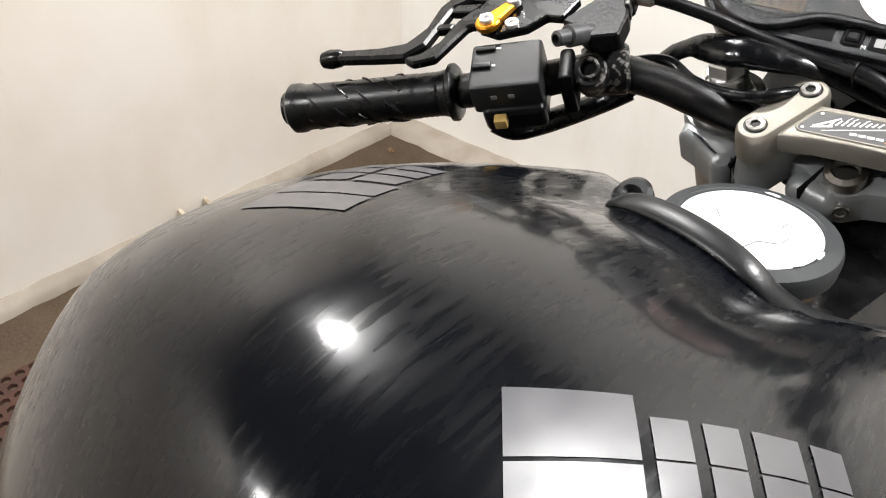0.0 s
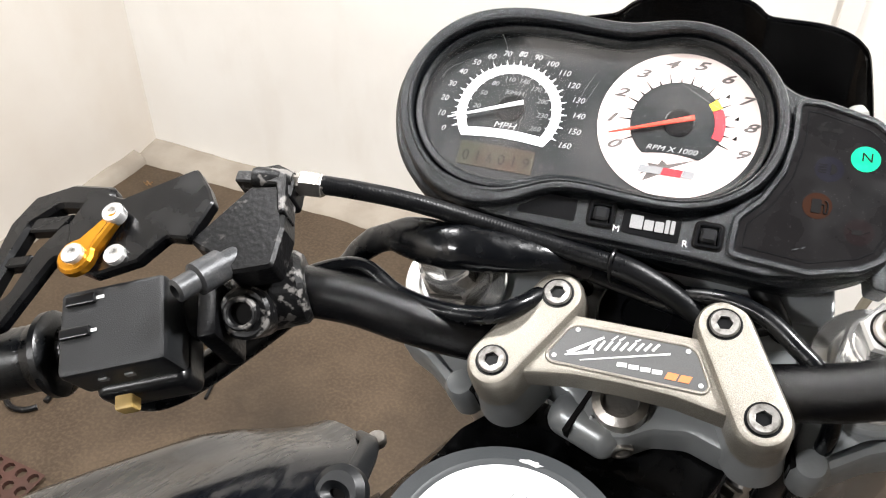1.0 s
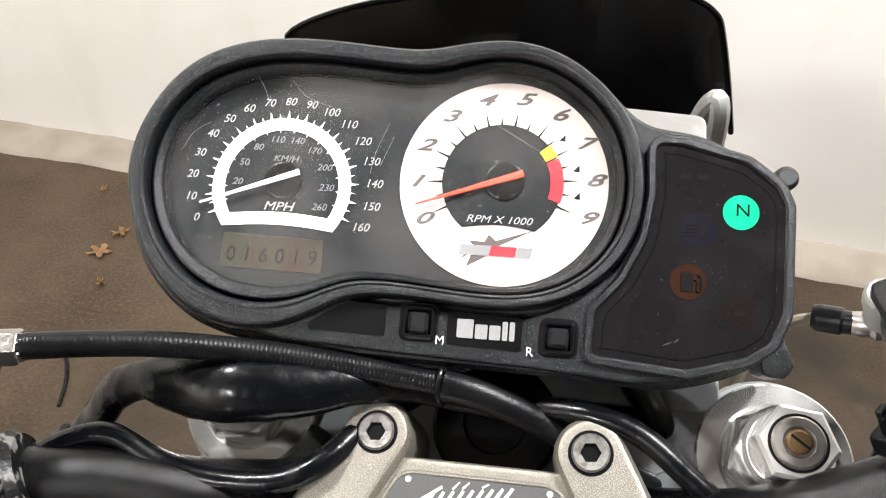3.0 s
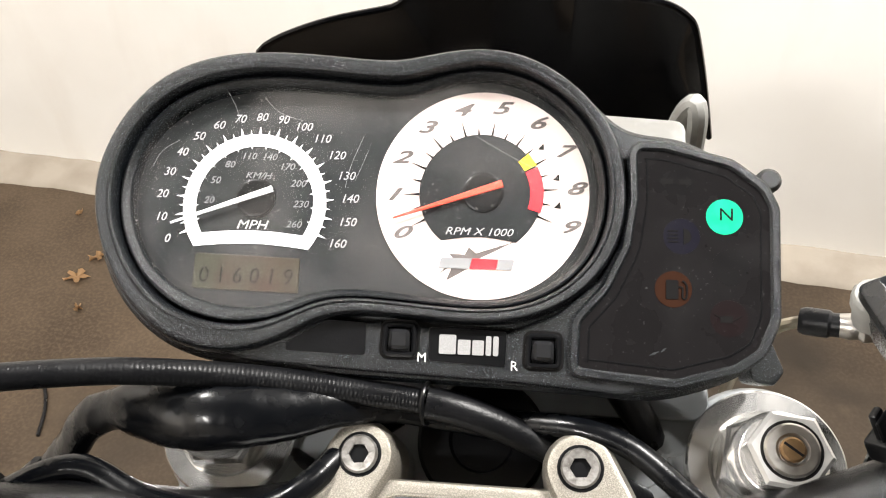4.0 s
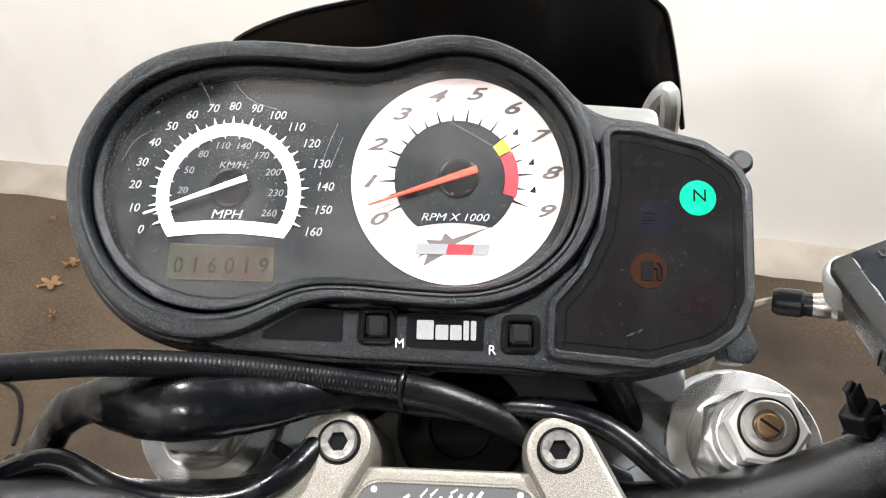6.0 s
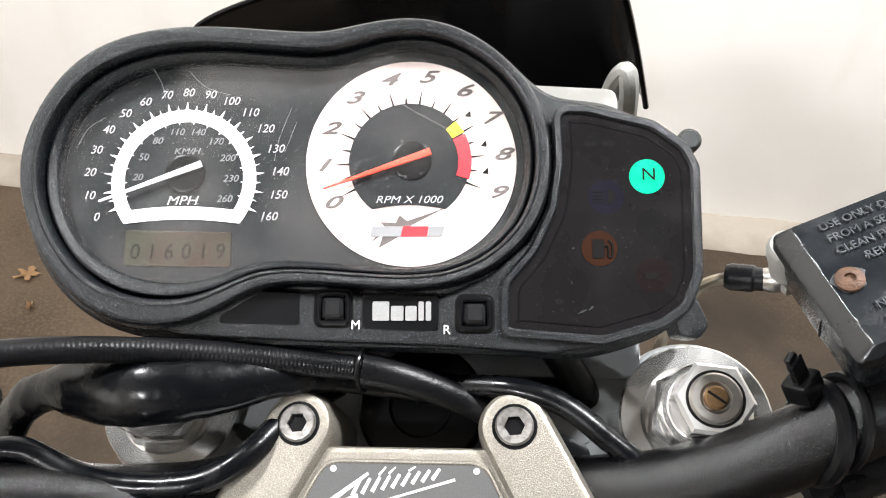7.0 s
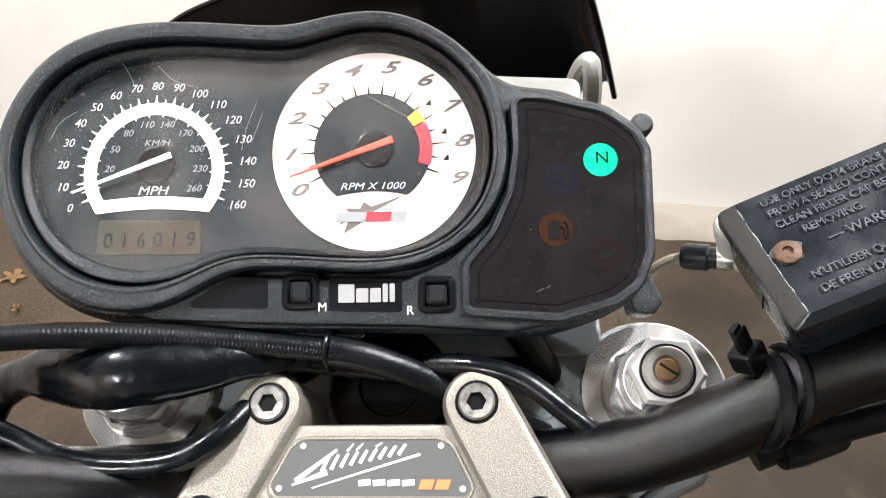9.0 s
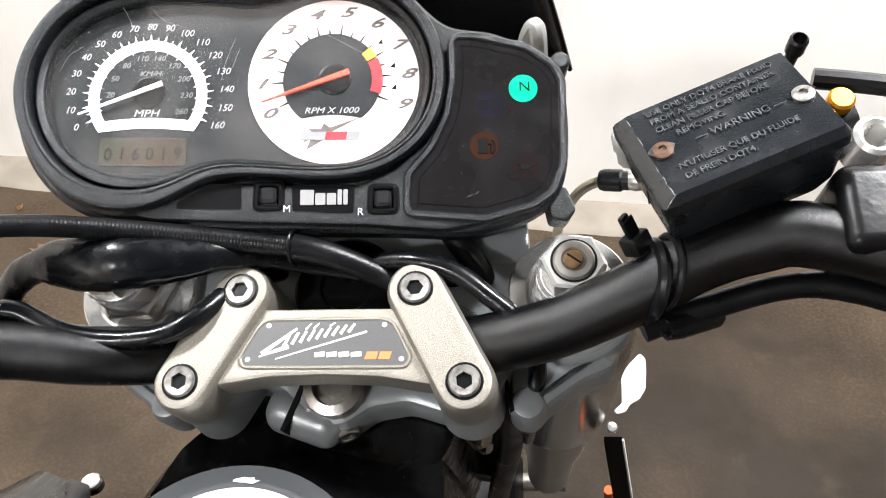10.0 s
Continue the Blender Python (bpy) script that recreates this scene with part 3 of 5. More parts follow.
PANEL_LINE = rounded([(45.5, 29), (56, 28.8), (77.5, 23.3), (88, 15.5), (91.2, 8.5), (90.8, -28), (86.5, -38.7), (78.5, -44.2), (59, -49.8), (27, -47.2), (27.5, -31), (37, -20), (43.5, -6), (46, 10)],
                     [4, 5, 8, 6, 6, 8, 7, 6, 8, 3, 6, 12, 12, 8], 5)
part("panel_rim", ring_slab(offset(PANEL_LINE, -1.4), offset(PANEL_LINE, 2.0), 2, 6.6, 0.8), HOUSING, cluster, CLU)
part("warning_lamp_panel", loft([at(offset(PANEL_LINE, -0.8), 3), at(offset(PANEL_LINE, -0.8), 5.6)]), PANEL, cluster, CLU, "smoked black panel with warning lamps", flat=True)
for lx, ly, sz in ((92, 20, 4.2),):
    part("housing_lug", loft([at(circle(sz, 16, lx, ly), -14), at(circle(sz, 16, lx, ly), -1), at(circle(sz * 0.7, 16, lx, ly), 0.6)]), HOUSING, cluster, CLU)
part("housing_lug", slab(rounded([(85, -38), (93, -33), (97.5, -44), (94, -49), (87, -48)], 2.5, 3), -22, -6, 1), HOUSING, cluster, CLU)
# dials
part("dial_plate", slab(offset(WINDOW, 0.6), -1.5, 0, 0.1), DIAL_BLACK, cluster, CLU, "dark grey dial plate")


def sector(cx, cy, r0, r1, a0, a1, n=24):
    """A flat band of a circle, degrees."""
    inner = [Vector((cx + r0 * math.cos(radians(a0 + (a1 - a0) * i / n)), cy + r0 * math.sin(radians(a0 + (a1 - a0) * i / n)))) for i in range(n + 1)]
    outer = [Vector((cx + r1 * math.cos(radians(a0 + (a1 - a0) * i / n)), cy + r1 * math.sin(radians(a0 + (a1 - a0) * i / n)))) for i in range(n + 1)]
    return outer, inner


def band(outer, inner, z0, z1):
    rings = [at(outer, z0), at(outer, z1), at(inner, z1), at(inner, z0)]
    return loft(rings + [rings[0]], False, False, closed=False)


SX, SY = -85.4, 6.2
TX, TY = -5.3, 12.2
# speedometer: a glowing band, round above and flat below
def d_shape(cx, cy, r, flat_v, sag, n=48):
    a = math.asin((flat_v - cy) / r)
    arc = [Vector((cx + r * math.cos(a + (math.pi - 2 * a) * i / n), cy + r * math.sin(a + (math.pi - 2 * a) * i / n))) for i in range(n + 1)]
    x0, x1 = arc[-1].x, arc[0].x
    low = [Vector((x0 + (x1 - x0) * i / 10, flat_v + sag * math.sin(math.pi * i / 10))) for i in range(1, 10)]
    return arc + low


part("glowing_ring", ring_slab(d_shape(SX, SY, 21.2, -4.6, 1.3), d_shape(SX, SY, 25.7, -9.4, 1.5), 0.05, 0.5, 0.1), DIAL_RING, cluster, CLU, "white lit band round the speedometer")
for i in range(17):
    a = radians(203.5 - 14.19 * i)
    r = 34.0 - 2.0 * max(0, math.sin(a)) ** 3 - 0.8 * (i in (0, 16))
    lettering("numeral", str(10 * i), 4.25, CLU @ Matrix.Translation((SX + r * math.cos(a), SY + r * math.sin(a), 0.3)), PRINT_WHITE, cluster, 0.1, 0.25, wide=1.0)
    t0, t1 = Vector((math.cos(a), math.sin(a))), Vector((-math.sin(a), math.cos(a)))
    c0 = Vector((SX, SY))
    tri_ = [c0 + t0 * 25.2 + t1 * 0.55, c0 + t0 * 28.6, c0 + t0 * 25.2 - t1 * 0.55]
    part("tick", loft([at(tri_, 0.1), at(tri_, 0.5)]), DIAL_RING, cluster, CLU)
    if i < 16:
        h = radians(203.5 - 14.19 * (i + 0.5))
        t0, t1 = Vector((math.cos(h), math.sin(h))), Vector((-math.sin(h), math.cos(h)))
        for r0_, r1_ in ((25.2, 27.3), (21.5, 20.2)):
            tri_ = [c0 + t0 * r0_ + t1 * 0.35, c0 + t0 * r1_, c0 + t0 * r0_ - t1 * 0.35]
            part("tick", loft([at(tri_, 0.1), at(tri_, 0.5)]), DIAL_RING, cluster, CLU)
for i, k in enumerate((20, 50, 80, 110, 140, 170, 200, 230, 260)):
    a = radians(180 - 26 * i)
    lettering("numeral", str(k), 3.5, CLU @ Matrix.Translation((SX + 16.6 * math.cos(a), SY + 1 + 16.8 * math.sin(a), 0.3)), PRINT_GREY, cluster, 0.1, 0.25, wide=1.05)
lettering("unit_mark", "MPH", 4.6, CLU @ Matrix.Translation((SX - 0.3, -1.3, 0.3)), PRINT_WHITE, cluster, 0.1, 0.25, wide=1.2)
lettering("unit_mark", "KM/H", 3.2, CLU @ Matrix.Translation((SX + 0.6, 16.6, 0.3)), PRINT_GREY, cluster, 0.1, 0.25, wide=1.2)


def needle(px, py, angle, ahead, behind, w0, mat, label):
    a = Vector((math.cos(radians(angle)), math.sin(radians(angle))))
    t = Vector((-a.y, a.x))
    c = Vector((px, py))
    line = [c + a * ahead + t * 0.3, c - a * behind + t * w0, c - a * behind - t * w0, c + a * ahead - t * 0.3]
    part("needle", slab(line, 1.9, 2.9, 0.3), mat, cluster, CLU, label)


part("needle_hub", lathe([(7.0, 0), (7.0, 1.2), (5.6, 1.8)], 28), SMOOTH_BLACK, cluster, CLU @ Matrix.Translation((SX + 0.6, 8.4, 0)))
part("needle_hub", lathe([(7.0, 0), (7.0, 1.2), (5.6, 1.8)], 28), SMOOTH_BLACK, cluster, CLU @ Matrix.Translation((TX + 0.6, 12.6, 0)))
needle(SX + 0.6, 9.3, 200.5, 31.5, 6.5, 1.1, NEEDLE_WHITE, "white speedometer needle")
needle(TX + 0.8, 13.4, 199.5, 33.0, 6.6, 1.3, NEEDLE_RED, "orange-red rev counter needle")
# rev counter
part("rev_counter_face", slab(circle(36.9, 64, TX, TY), 0.02, 0.4, 0.1), DIAL_WHITE, cluster, CLU, "backlit white rev counter face")
part("rev_counter_centre", slab(d_shape(TX - 0.5, 12.3, 21.2, -4.6, 1.5), 0.42, 0.8, 0.1), DIAL_BLACK, cluster, CLU, "dark centre of the rev counter")
for i in range(10):
    a = radians(207.5 - 25.35 * i)
    lettering("numeral", str(i), 6.2, CLU @ Matrix.Translation((TX + 31.5 * math.cos(a), TY + 31.3 * math.sin(a), 0.5)), TACH_PRINT, cluster, 0.1, 0.4, wide=1.85, bold=0.14)
for i in range(19):
    a = radians(207.5 - 12.68 * i)
    t0, t1 = Vector((math.cos(a), math.sin(a))), Vector((-math.sin(a), math.cos(a)))
    c0 = Vector((TX - 0.5, 12.3))
    reach = 27.0 if i % 2 == 0 else 24.6
    tri_ = [c0 + t0 * 21.0 + t1 * 0.4, c0 + t0 * reach, c0 + t0 * 21.0 - t1 * 0.4]
    part("tick", loft([at(tri_, 0.4), at(tri_, 0.7)]), DARK_PRINT_SHADE, cluster, CLU)
for deg in (40, 14, -7):
    c0 = Vector((TX - 0.5 + 27.0 * math.cos(radians(deg)), 12.3 + 27.0 * math.sin(radians(deg))))
    tri_ = [c0 + Vector((-1.4, -1.0)), c0 + Vector((0.9, -1.3)), c0 + Vector((0.7, 1.3))]
    part("arrow_mark", loft([at(tri_, 0.4), at(tri_, 0.6)]), DARK_PRINT_SHADE, cluster, CLU)
part("red_zone", band(*sector(TX - 0.5, 12.3, 17.2, 21.8, -17, 27), 0.5, 1.0), RED, cluster, CLU, "red zone of the rev counter")
part("yellow_zone", band(*sector(TX - 0.5, 12.3, 17.2, 21.8, 29, 42), 0.5, 1.0), YELLOW, cluster, CLU, "yellow mark before the red zone")
lettering("unit_mark", "RPM X 1000", 3.7, CLU @ Matrix.Translation((TX - 0.6, -1.4, 1.0)), PRINT_WHITE, cluster, 0.1, 0.3, wide=1.22)
# emblem on the rev counter: plain shapes in its colours
star = [(-14, -17.5), (-8.5, -13.5), (-10.5, -19), (-3, -14.5), (9, -14), (-1, -11.8), (13, -4.5), (-0.5, -9.2), (-3.2, -7.2), (-4.5, -9.8), (-10, -9.6), (-8, -11.6)]
part("emblem", loft([at([Vector((TX - 0.5 + x, y + 0.5)) for x, y in star], 0.41), at([Vector((TX - 0.5 + x, y + 0.5)) for x, y in star], 0.5)]), TACH_PRINT, cluster, CLU, "grey star-shaped emblem")
for x0, x1, mt in ((-13, -2.5, PRINT_GREY), (-2.3, 6.5, RED), (6.7, 12, PRINT_GREY)):
    q = V2((TX + x0 - 0.8, -14.2), (TX + x1 - 0.8, -14.2), (TX + x1, -10.6), (TX + x0, -10.6))
    part("emblem_bar", loft([at(q, 0.5), at(q, 0.7)]), mt, cluster, CLU)
# liquid crystal window
part("display", slab(rounded([(-105, -24.2), (-67.3, -24.8), (-67.5, -12.6), (-104.8, -11.8)], 0.8, 2), 0.05, 0.5, 0.2), LCD, cluster, CLU, "olive liquid crystal display")
for i, ch in enumerate("016019"):
    lettering("display_digit", ch, 7.8, CLU @ Matrix.Translation((-101.2 + 6.0 * i, -19.6, 0.6)), LCD_INK, cluster, 0.05, 0.08, wide=0.95, bold=0.05)
# glazing
LENS = bpy.data.materials.new("scratched_clear_lens")
LENS.use_nodes = True
lb = LENS.node_tree.nodes["Principled BSDF"]
lb.inputs["Transmission Weight"].default_value, lb.inputs["Roughness"].default_value, lb.inputs["IOR"].default_value = 1.0, 0.03, 1.12
hz = LENS.node_tree
geo_ = hz.nodes.new("ShaderNodeNewGeometry")
fine_, wide_ = hz.nodes.new("ShaderNodeTexNoise"), hz.nodes.new("ShaderNodeTexNoise")
fine_.inputs["Scale"].default_value, fine_.inputs["Detail"].default_value = 900.0, 2.0
wide_.inputs["Scale"].default_value, wide_.inputs["Detail"].default_value = 28.0, 4.0
specks, veil, both = hz.nodes.new("ShaderNodeMapRange"), hz.nodes.new("ShaderNodeMapRange"), hz.nodes.new("ShaderNodeMath")
for n_, r_, lo_, hi_, top_ in ((fine_, specks, 0.66, 0.76, 0.30), (wide_, veil, 0.40, 0.75, 0.045)):
    hz.links.new(geo_.outputs["Position"], n_.inputs["Vector"])
    hz.links.new(n_.outputs["Fac"], r_.inputs["Value"])
    r_.inputs["From Min"].default_value, r_.inputs["From Max"].default_value, r_.inputs["To Max"].default_value = lo_, hi_, top_
hz.links.new(specks.outputs["Result"], both.inputs[0])
hz.links.new(veil.outputs["Result"], both.inputs[1])
dust, mixer = hz.nodes.new("ShaderNodeBsdfDiffuse"), hz.nodes.new("ShaderNodeMixShader")
dust.inputs["Color"].default_value = (0.62, 0.58, 0.55, 1)
hz.links.new(both.outputs["Value"], mixer.inputs["Fac"])
hz.links.new(lb.outputs["BSDF"], mixer.inputs[1])
hz.links.new(dust.outputs["BSDF"], mixer.inputs[2])
hz.links.new(mixer.outputs["Shader"], hz.nodes["Material Output"].inputs["Surface"])
lens = part("lens", loft([at(offset(WINDOW, 0.4), 3.4), at(offset(WINDOW, 0.4), 4.1)]), LENS, cluster, CLU, "clear plastic lens, lightly scratched")
lens.visible_shadow = False
for line_ in ([(-97, 46), (-93.5, 40), (-92, 35)], [(-84, 45), (-78, 39), (-69, 36)], [(-47, 31), (-51, 20), (-52.5, 12)], [(-45, 26), (-49, 15)], [(-10, 33), (4, 25), (14, 20)], [(-122, 18), (-119, 24), (-113, 28)], [(14, 33), (20, 24)]):
    part("scratch", tube([(x, y, 4.15) for x, y in line_], 0.06, 5, 4), PRINT_GREY, cluster, CLU, "pale scratch in the lens")
# buttons, name plate and marks on the lower lip
for bx, by in ((-30.4, -39.3), (17.0, -41.2)):
    sq = rounded([(bx - 6.8, by - 6.6), (bx + 6.8, by - 6.6), (bx + 6.5, by + 6.6), (bx - 6.5, by + 6.6)], 3.4, 5)
    # dark ring painted as the shade of the button's groove
    part("button_groove_shade", ring_slab(offset(sq, -0.9), sq, 3, 5.25, 0.1), DARK_PRINT_SHADE, cluster, CLU)
    part("button_rim", ring_slab(offset(sq, -2.6), offset(sq, -0.8), 3, 6.3, 0.6), SMOOTH_BLACK, cluster, CLU)
    part("button", slab(offset(sq, -2.7), 3, 5.3, 0.5), SMOOTH_BLACK, cluster, CLU, "square black rubber button")
    sq3 = rounded([(bx - 2.3, by - 2.1), (bx + 2.3, by - 2.1), (bx + 2.2, by + 2.1), (bx - 2.2, by + 2.1)], 0.4, 2)
    part("button_cap", loft([at(offset(sq3, 1.2), 5.2), at(offset(sq3, 1.1), 6.6), at(sq3, 7.9)]), BUTTON, cluster, CLU, sharp=20)
part("name_plate", slab(rounded([(-20.6, -46), (4.8, -47), (5, -35.4), (-20.8, -34.8)], 1.2, 3), 4.2, 5.4, 0.3), SMOOTH_BLACK, cluster, CLU, "small black name plate")
for i, (x0, x1, h) in enumerate(((-17.2, -11.6, 6.4), (-11.0, -6.8, 4.9), (-6.2, -2.4, 4.9), (-1.8, 0.0, 6.4), (0.6, 2.4, 6.4))):
    q = rounded([(x0, -43.5), (x1, -43.5), (x1, -43.5 + h), (x0, -43.5 + h)], 0.5, 2)
    part("emblem_block", loft([at(q, 5.3), at(q, 5.9)]), EMBLEM_WHITE, cluster, CLU, "white block of the maker's mark")
lettering("button_mark", "M", 4.3, CLU @ Matrix.Translation((-22.8, -45.0, 5.3)), BADGE_WHITE, cluster)
lettering("button_mark", "R", 4.3, CLU @ Matrix.Translation((7.6, -46.6, 5.3)), BADGE_WHITE, cluster)
part("blank_recess", slab(rounded([(-55.5, -33.8), (-42, -34.2), (-41.8, -45), (-69, -44.6), (-68.6, -41.8)], 1.2, 3), 4.2, 5.25, 0.2), SMOOTH_BLACK, cluster, CLU)
# warning lamps under the smoked panel
for lx, ly, mt, what in ((75.3, 5.4, LAMP_GREEN, "lit green neutral lamp"), (76.4, -28.2, LAMP_RED, "unlit red oil lamp"), (58.7, -19.3, LAMP_ORANGE, "dim orange fuel lamp"),
                         (59.6, 16.9, LAMP_DIM, "unlit turn signal lamp"), (61.4, -1.6, LAMP_BLUE, "unlit blue high beam lamp"), (77.1, -11.4, LAMP_DIM, "unlit warning lamp")):
    part("warning_lamp", slab(circle(6.0, 28, lx, ly), 5.0, 5.75 if mt in (LAMP_GREEN, LAMP_ORANGE) else 5.63, 0.03), mt, cluster, CLU, what)
lettering("lamp_mark", "N", 6.0, CLU @ Matrix.Translation((75.9, 6.0, 5.85)), DARK_PRINT_SHADE, cluster, 0.05, wide=1.1)
pump = join(loft([at(rounded([(56.3, -22.6), (60.3, -22.6), (60.3, -16.2), (56.3, -16.2)], 0.5, 2), 5.7), at(rounded([(56.3, -22.6), (60.3, -22.6), (60.3, -16.2), (56.3, -16.2)], 0.5, 2), 5.95)]),
            tube([(60.3, -18.5, 5.85), (61.6, -18.8, 5.85), (61.6, -22, 5.85), (62.8, -22, 5.85), (62.9, -18, 5.85), (61.6, -16.5, 5.85)], 0.35, 6, 3))
part("lamp_mark", pump, DARK_PRINT_SHADE, cluster, CLU, "fuel pump symbol")
can = join(loft([at(V2((73.6, -29.6), (77.6, -29.6), (77.6, -27.4), (73.6, -27.4)), 5.6), at(V2((73.6, -29.6), (77.6, -29.6), (77.6, -27.4), (73.6, -27.4)), 5.72)]),
           tube([(77.6, -29, 5.6), (80.6, -27.2, 5.6)], 0.2, 6, 2), tube([(73.6, -28, 5.6), (71.8, -27, 5.6)], 0.2, 6, 2))
part("lamp_mark", can, DARK_PRINT_SHADE, cluster, CLU, "oil can symbol")
arrows = [join(*[loft([at(V2(*[(59.6 + d_ * x, 16.9 + y) for x, y in ((1, -0.9), (3.4, -0.9), (3.4, -2.2), (5.6, 0), (3.4, 2.2), (3.4, 0.9), (1, 0.9))]), z_) for z_ in (5.64, 5.72)])]) for d_ in (-1, 1)]
part("lamp_mark", join(*arrows), DARK_PRINT_SHADE, cluster, CLU, "pair of turn signal arrows")
beam = join(loft([at([Vector((62.0 + 2.6 * math.cos(a_), -1.6 + 2.6 * math.sin(a_))) for a_ in (math.pi * (-0.5 + k / 10) for k in range(11))], z_) for z_ in (5.64, 5.72)]), *[block(3.4, 0.5, 0.1, 0, 1, Matrix.Translation((58.6, -1.6 + y_, 5.7))) for y_ in (-1.8, -0.6, 0.6, 1.8)])
part("lamp_mark", beam, DARK_PRINT_SHADE, cluster, CLU, "high beam symbol")
part("panel_edge", ring_slab(offset(PANEL_LINE, -4.6), offset(PANEL_LINE, -4.0), 5.5, 5.72, 0.05), SMOOTH_BLACK, cluster, CLU, "fine moulded edge line of the smoked panel")
# two short streaks, paler than the panel
for x_, y_, l_, turn in ((52.6, -40.4, 1.7, 24), (55.6, -39.2, 1.1, 40)):
    part("panel_streak", slab([Vector((l_ * math.cos(2 * math.pi * k / 12), 0.3 * math.sin(2 * math.pi * k / 12) * (1 + 0.4 * math.sin(3 * k)))) for k in range(12)], 0, 0.06, 0.01), CAP_RING, cluster, CLU @ Matrix.Translation((x_, y_, 5.6)) @ pose(0, 0, 0, 0, 0, turn), "small pale streak on the panel")

# --- handlebar, clamp and bolts
emit("handlebar", tube([(-372, -148, 31), (-300, -114, 28), (-215, -72, 25), (-185, -50, 22), (-160, -34, 18), (-130, -27, 9), (-100, -27, 0), (-75, -24, -12), (-52, -19, -20), (0, -18.5, -22), (52, -18.5, -21),
                              (70, -18.5, -14), (88, -17, -6), (108, -11.5, 2), (128, -4, 9), (145, 4, 14), (166, 9, 20), (190, 8, 25), (260, -18, 30), (330, -50, 33)], 12.3, 20, 5), BAR_PAINT, bike, B, "satin black steel handlebar")
CL = {"fl": (-36.5, 0), "rl": (-57, -38.3), "fr": (36.5, 0), "rr": (57, -38.3)}


def capsule(p, q, r, n=14):
    p, q = Vector(p), Vector(q)
    a = math.atan2((q - p).y, (q - p).x)
    arc = lambda c, a0: [c + Vector((math.cos(a0 + math.pi * i / n), math.sin(a0 + math.pi * i / n))) * r for i in range(n + 1)]
    near, far = arc(p, a + math.pi / 2), arc(q, a - math.pi / 2)
    between = lambda u, v: [u.lerp(v, k / 12) for k in range(1, 12)]
    return near + between(near[-1], far[0]) + far + between(far[-1], near[0])


web = rounded([(-33, -6.5), (33, -6.5), (44, -8), (62, -33), (50, -40), (22, -35.5), (0, -34.8), (-22, -35.5), (-50, -40), (-62, -33), (-44, -8)], [2, 2, 4, 4, 6, 8, 8, 8, 6, 4, 4], 4)
clamp = emit("handlebar_clamp", slab(web, -20, -4.2, 2.4), CLAMP, bike, B, "champagne painted cast handlebar clamp")
for p, q in (("fl", "rl"), ("fr", "rr")):
    legs = capsule(CL[p], CL[q], 12.2)
    rings = [at(offset(legs, 0.6), -24), at(offset(legs, 0.2), -6), at(offset(legs, -0.4), -2.6), at(offset(legs, -1.6), -0.8), at(offset(legs, -3.2), -0.2)]
    part("clamp_leg", loft(rings), CLAMP, clamp, B)
    part("riser", loft([at(offset(legs, 2.2), -50), at(offset(legs, 1.4), -42), at(offset(legs, 0.4), -36), at(offset(legs, -0.4), -30), at(offset(legs, -0.8), -24.6)]), GREY_CAST, clamp, B, "grey cast riser under the clamp")
    for k in (p, q):
        boss = Matrix.Translation((*CL[k], 0))
        part("bolt_seat", loft([at(circle(7.5, 24), -1.5), at(circle(7.5, 24), -0.1), at(circle(7.2, 24), 0.05)]), SMOOTH_BLACK, clamp, B @ boss)
        socket_bolt(clamp, B @ boss @ Matrix.Translation((0, 0, 1.6)) @ pose(0, 0, 0, 0, 0, 17 * len(k) + 31 * (k[0] == "f")))
badge_line = rounded([(-26.5, -12.2), (26.5, -12.2), (34.5, -28), (33, -31), (-33, -31), (-34.5, -28)], [8, 8, 5, 4, 4, 5], 5)
part("badge_rim", ring_slab(offset(badge_line, -0.2), offset(badge_line, 1.4), -6, -3.4, 0.5), CLAMP, clamp, B)
part("badge", slab(badge_line, -6, -3.9, 0.2), BADGE, clamp, B, "grey badge with white script shapes")
for x, y in ((-24, -14.2), (24, -14.2), (-31.5, -28.4), (31.5, -28.4)):
    part("rivet", slab(circle(1.1, 12, x, y), -4.5, -3.5, 0.3), BADGE_WHITE, clamp, B)


def stroke(x0, y0, x1, y1, w0, w1=None):
    p, q = Vector((x0, y0)), Vector((x1, y1))
    t = Vector((-(q - p).y, (q - p).x)).normalized()
    w1 = w0 if w1 is None else w1
    line = [p + t * w0, q + t * w1, q - t * w1, p - t * w0]
    part("script_stroke", loft([at(line, -4.2), at(line, -3.7)]), BADGE_WHITE, clamp, B)


stroke(-26, -26, -12, -15.5, 0.9, 0.5)
stroke(-27, -27.2, -15, -23, 0.3, 1.0)
for k in range(9):
    stroke(-17 + 3.3 * k, -22.8 + 0.7 * k, -14.6 + 3.3 * k, -17.6 + 0.5 * k, 0.65, 0.5)
for k in (2, 3, 5):
    stroke(-15 + 3.3 * k, -17 + 0.5 * k, -12.8 + 3.3 * k, -13.6 + 0.1 * k, 0.4, 0.25)
stroke(-20, -28.2, 17, -17, 0.25, 0.45)
for k in range(4):
    stroke(-4 + 5 * k, -26.6, 0.2 + 5 * k, -26.2, 1.0)
for x0 in (16.5, 22.0):
    q = V2((x0, -28.6), (x0 + 4.6, -28.6), (x0 + 5.6, -25.4), (x0 + 1, -25.4))
    part("badge_block", loft([at(q, -4.2), at(q, -3.6)]), BADGE_ORANGE, clamp, B)

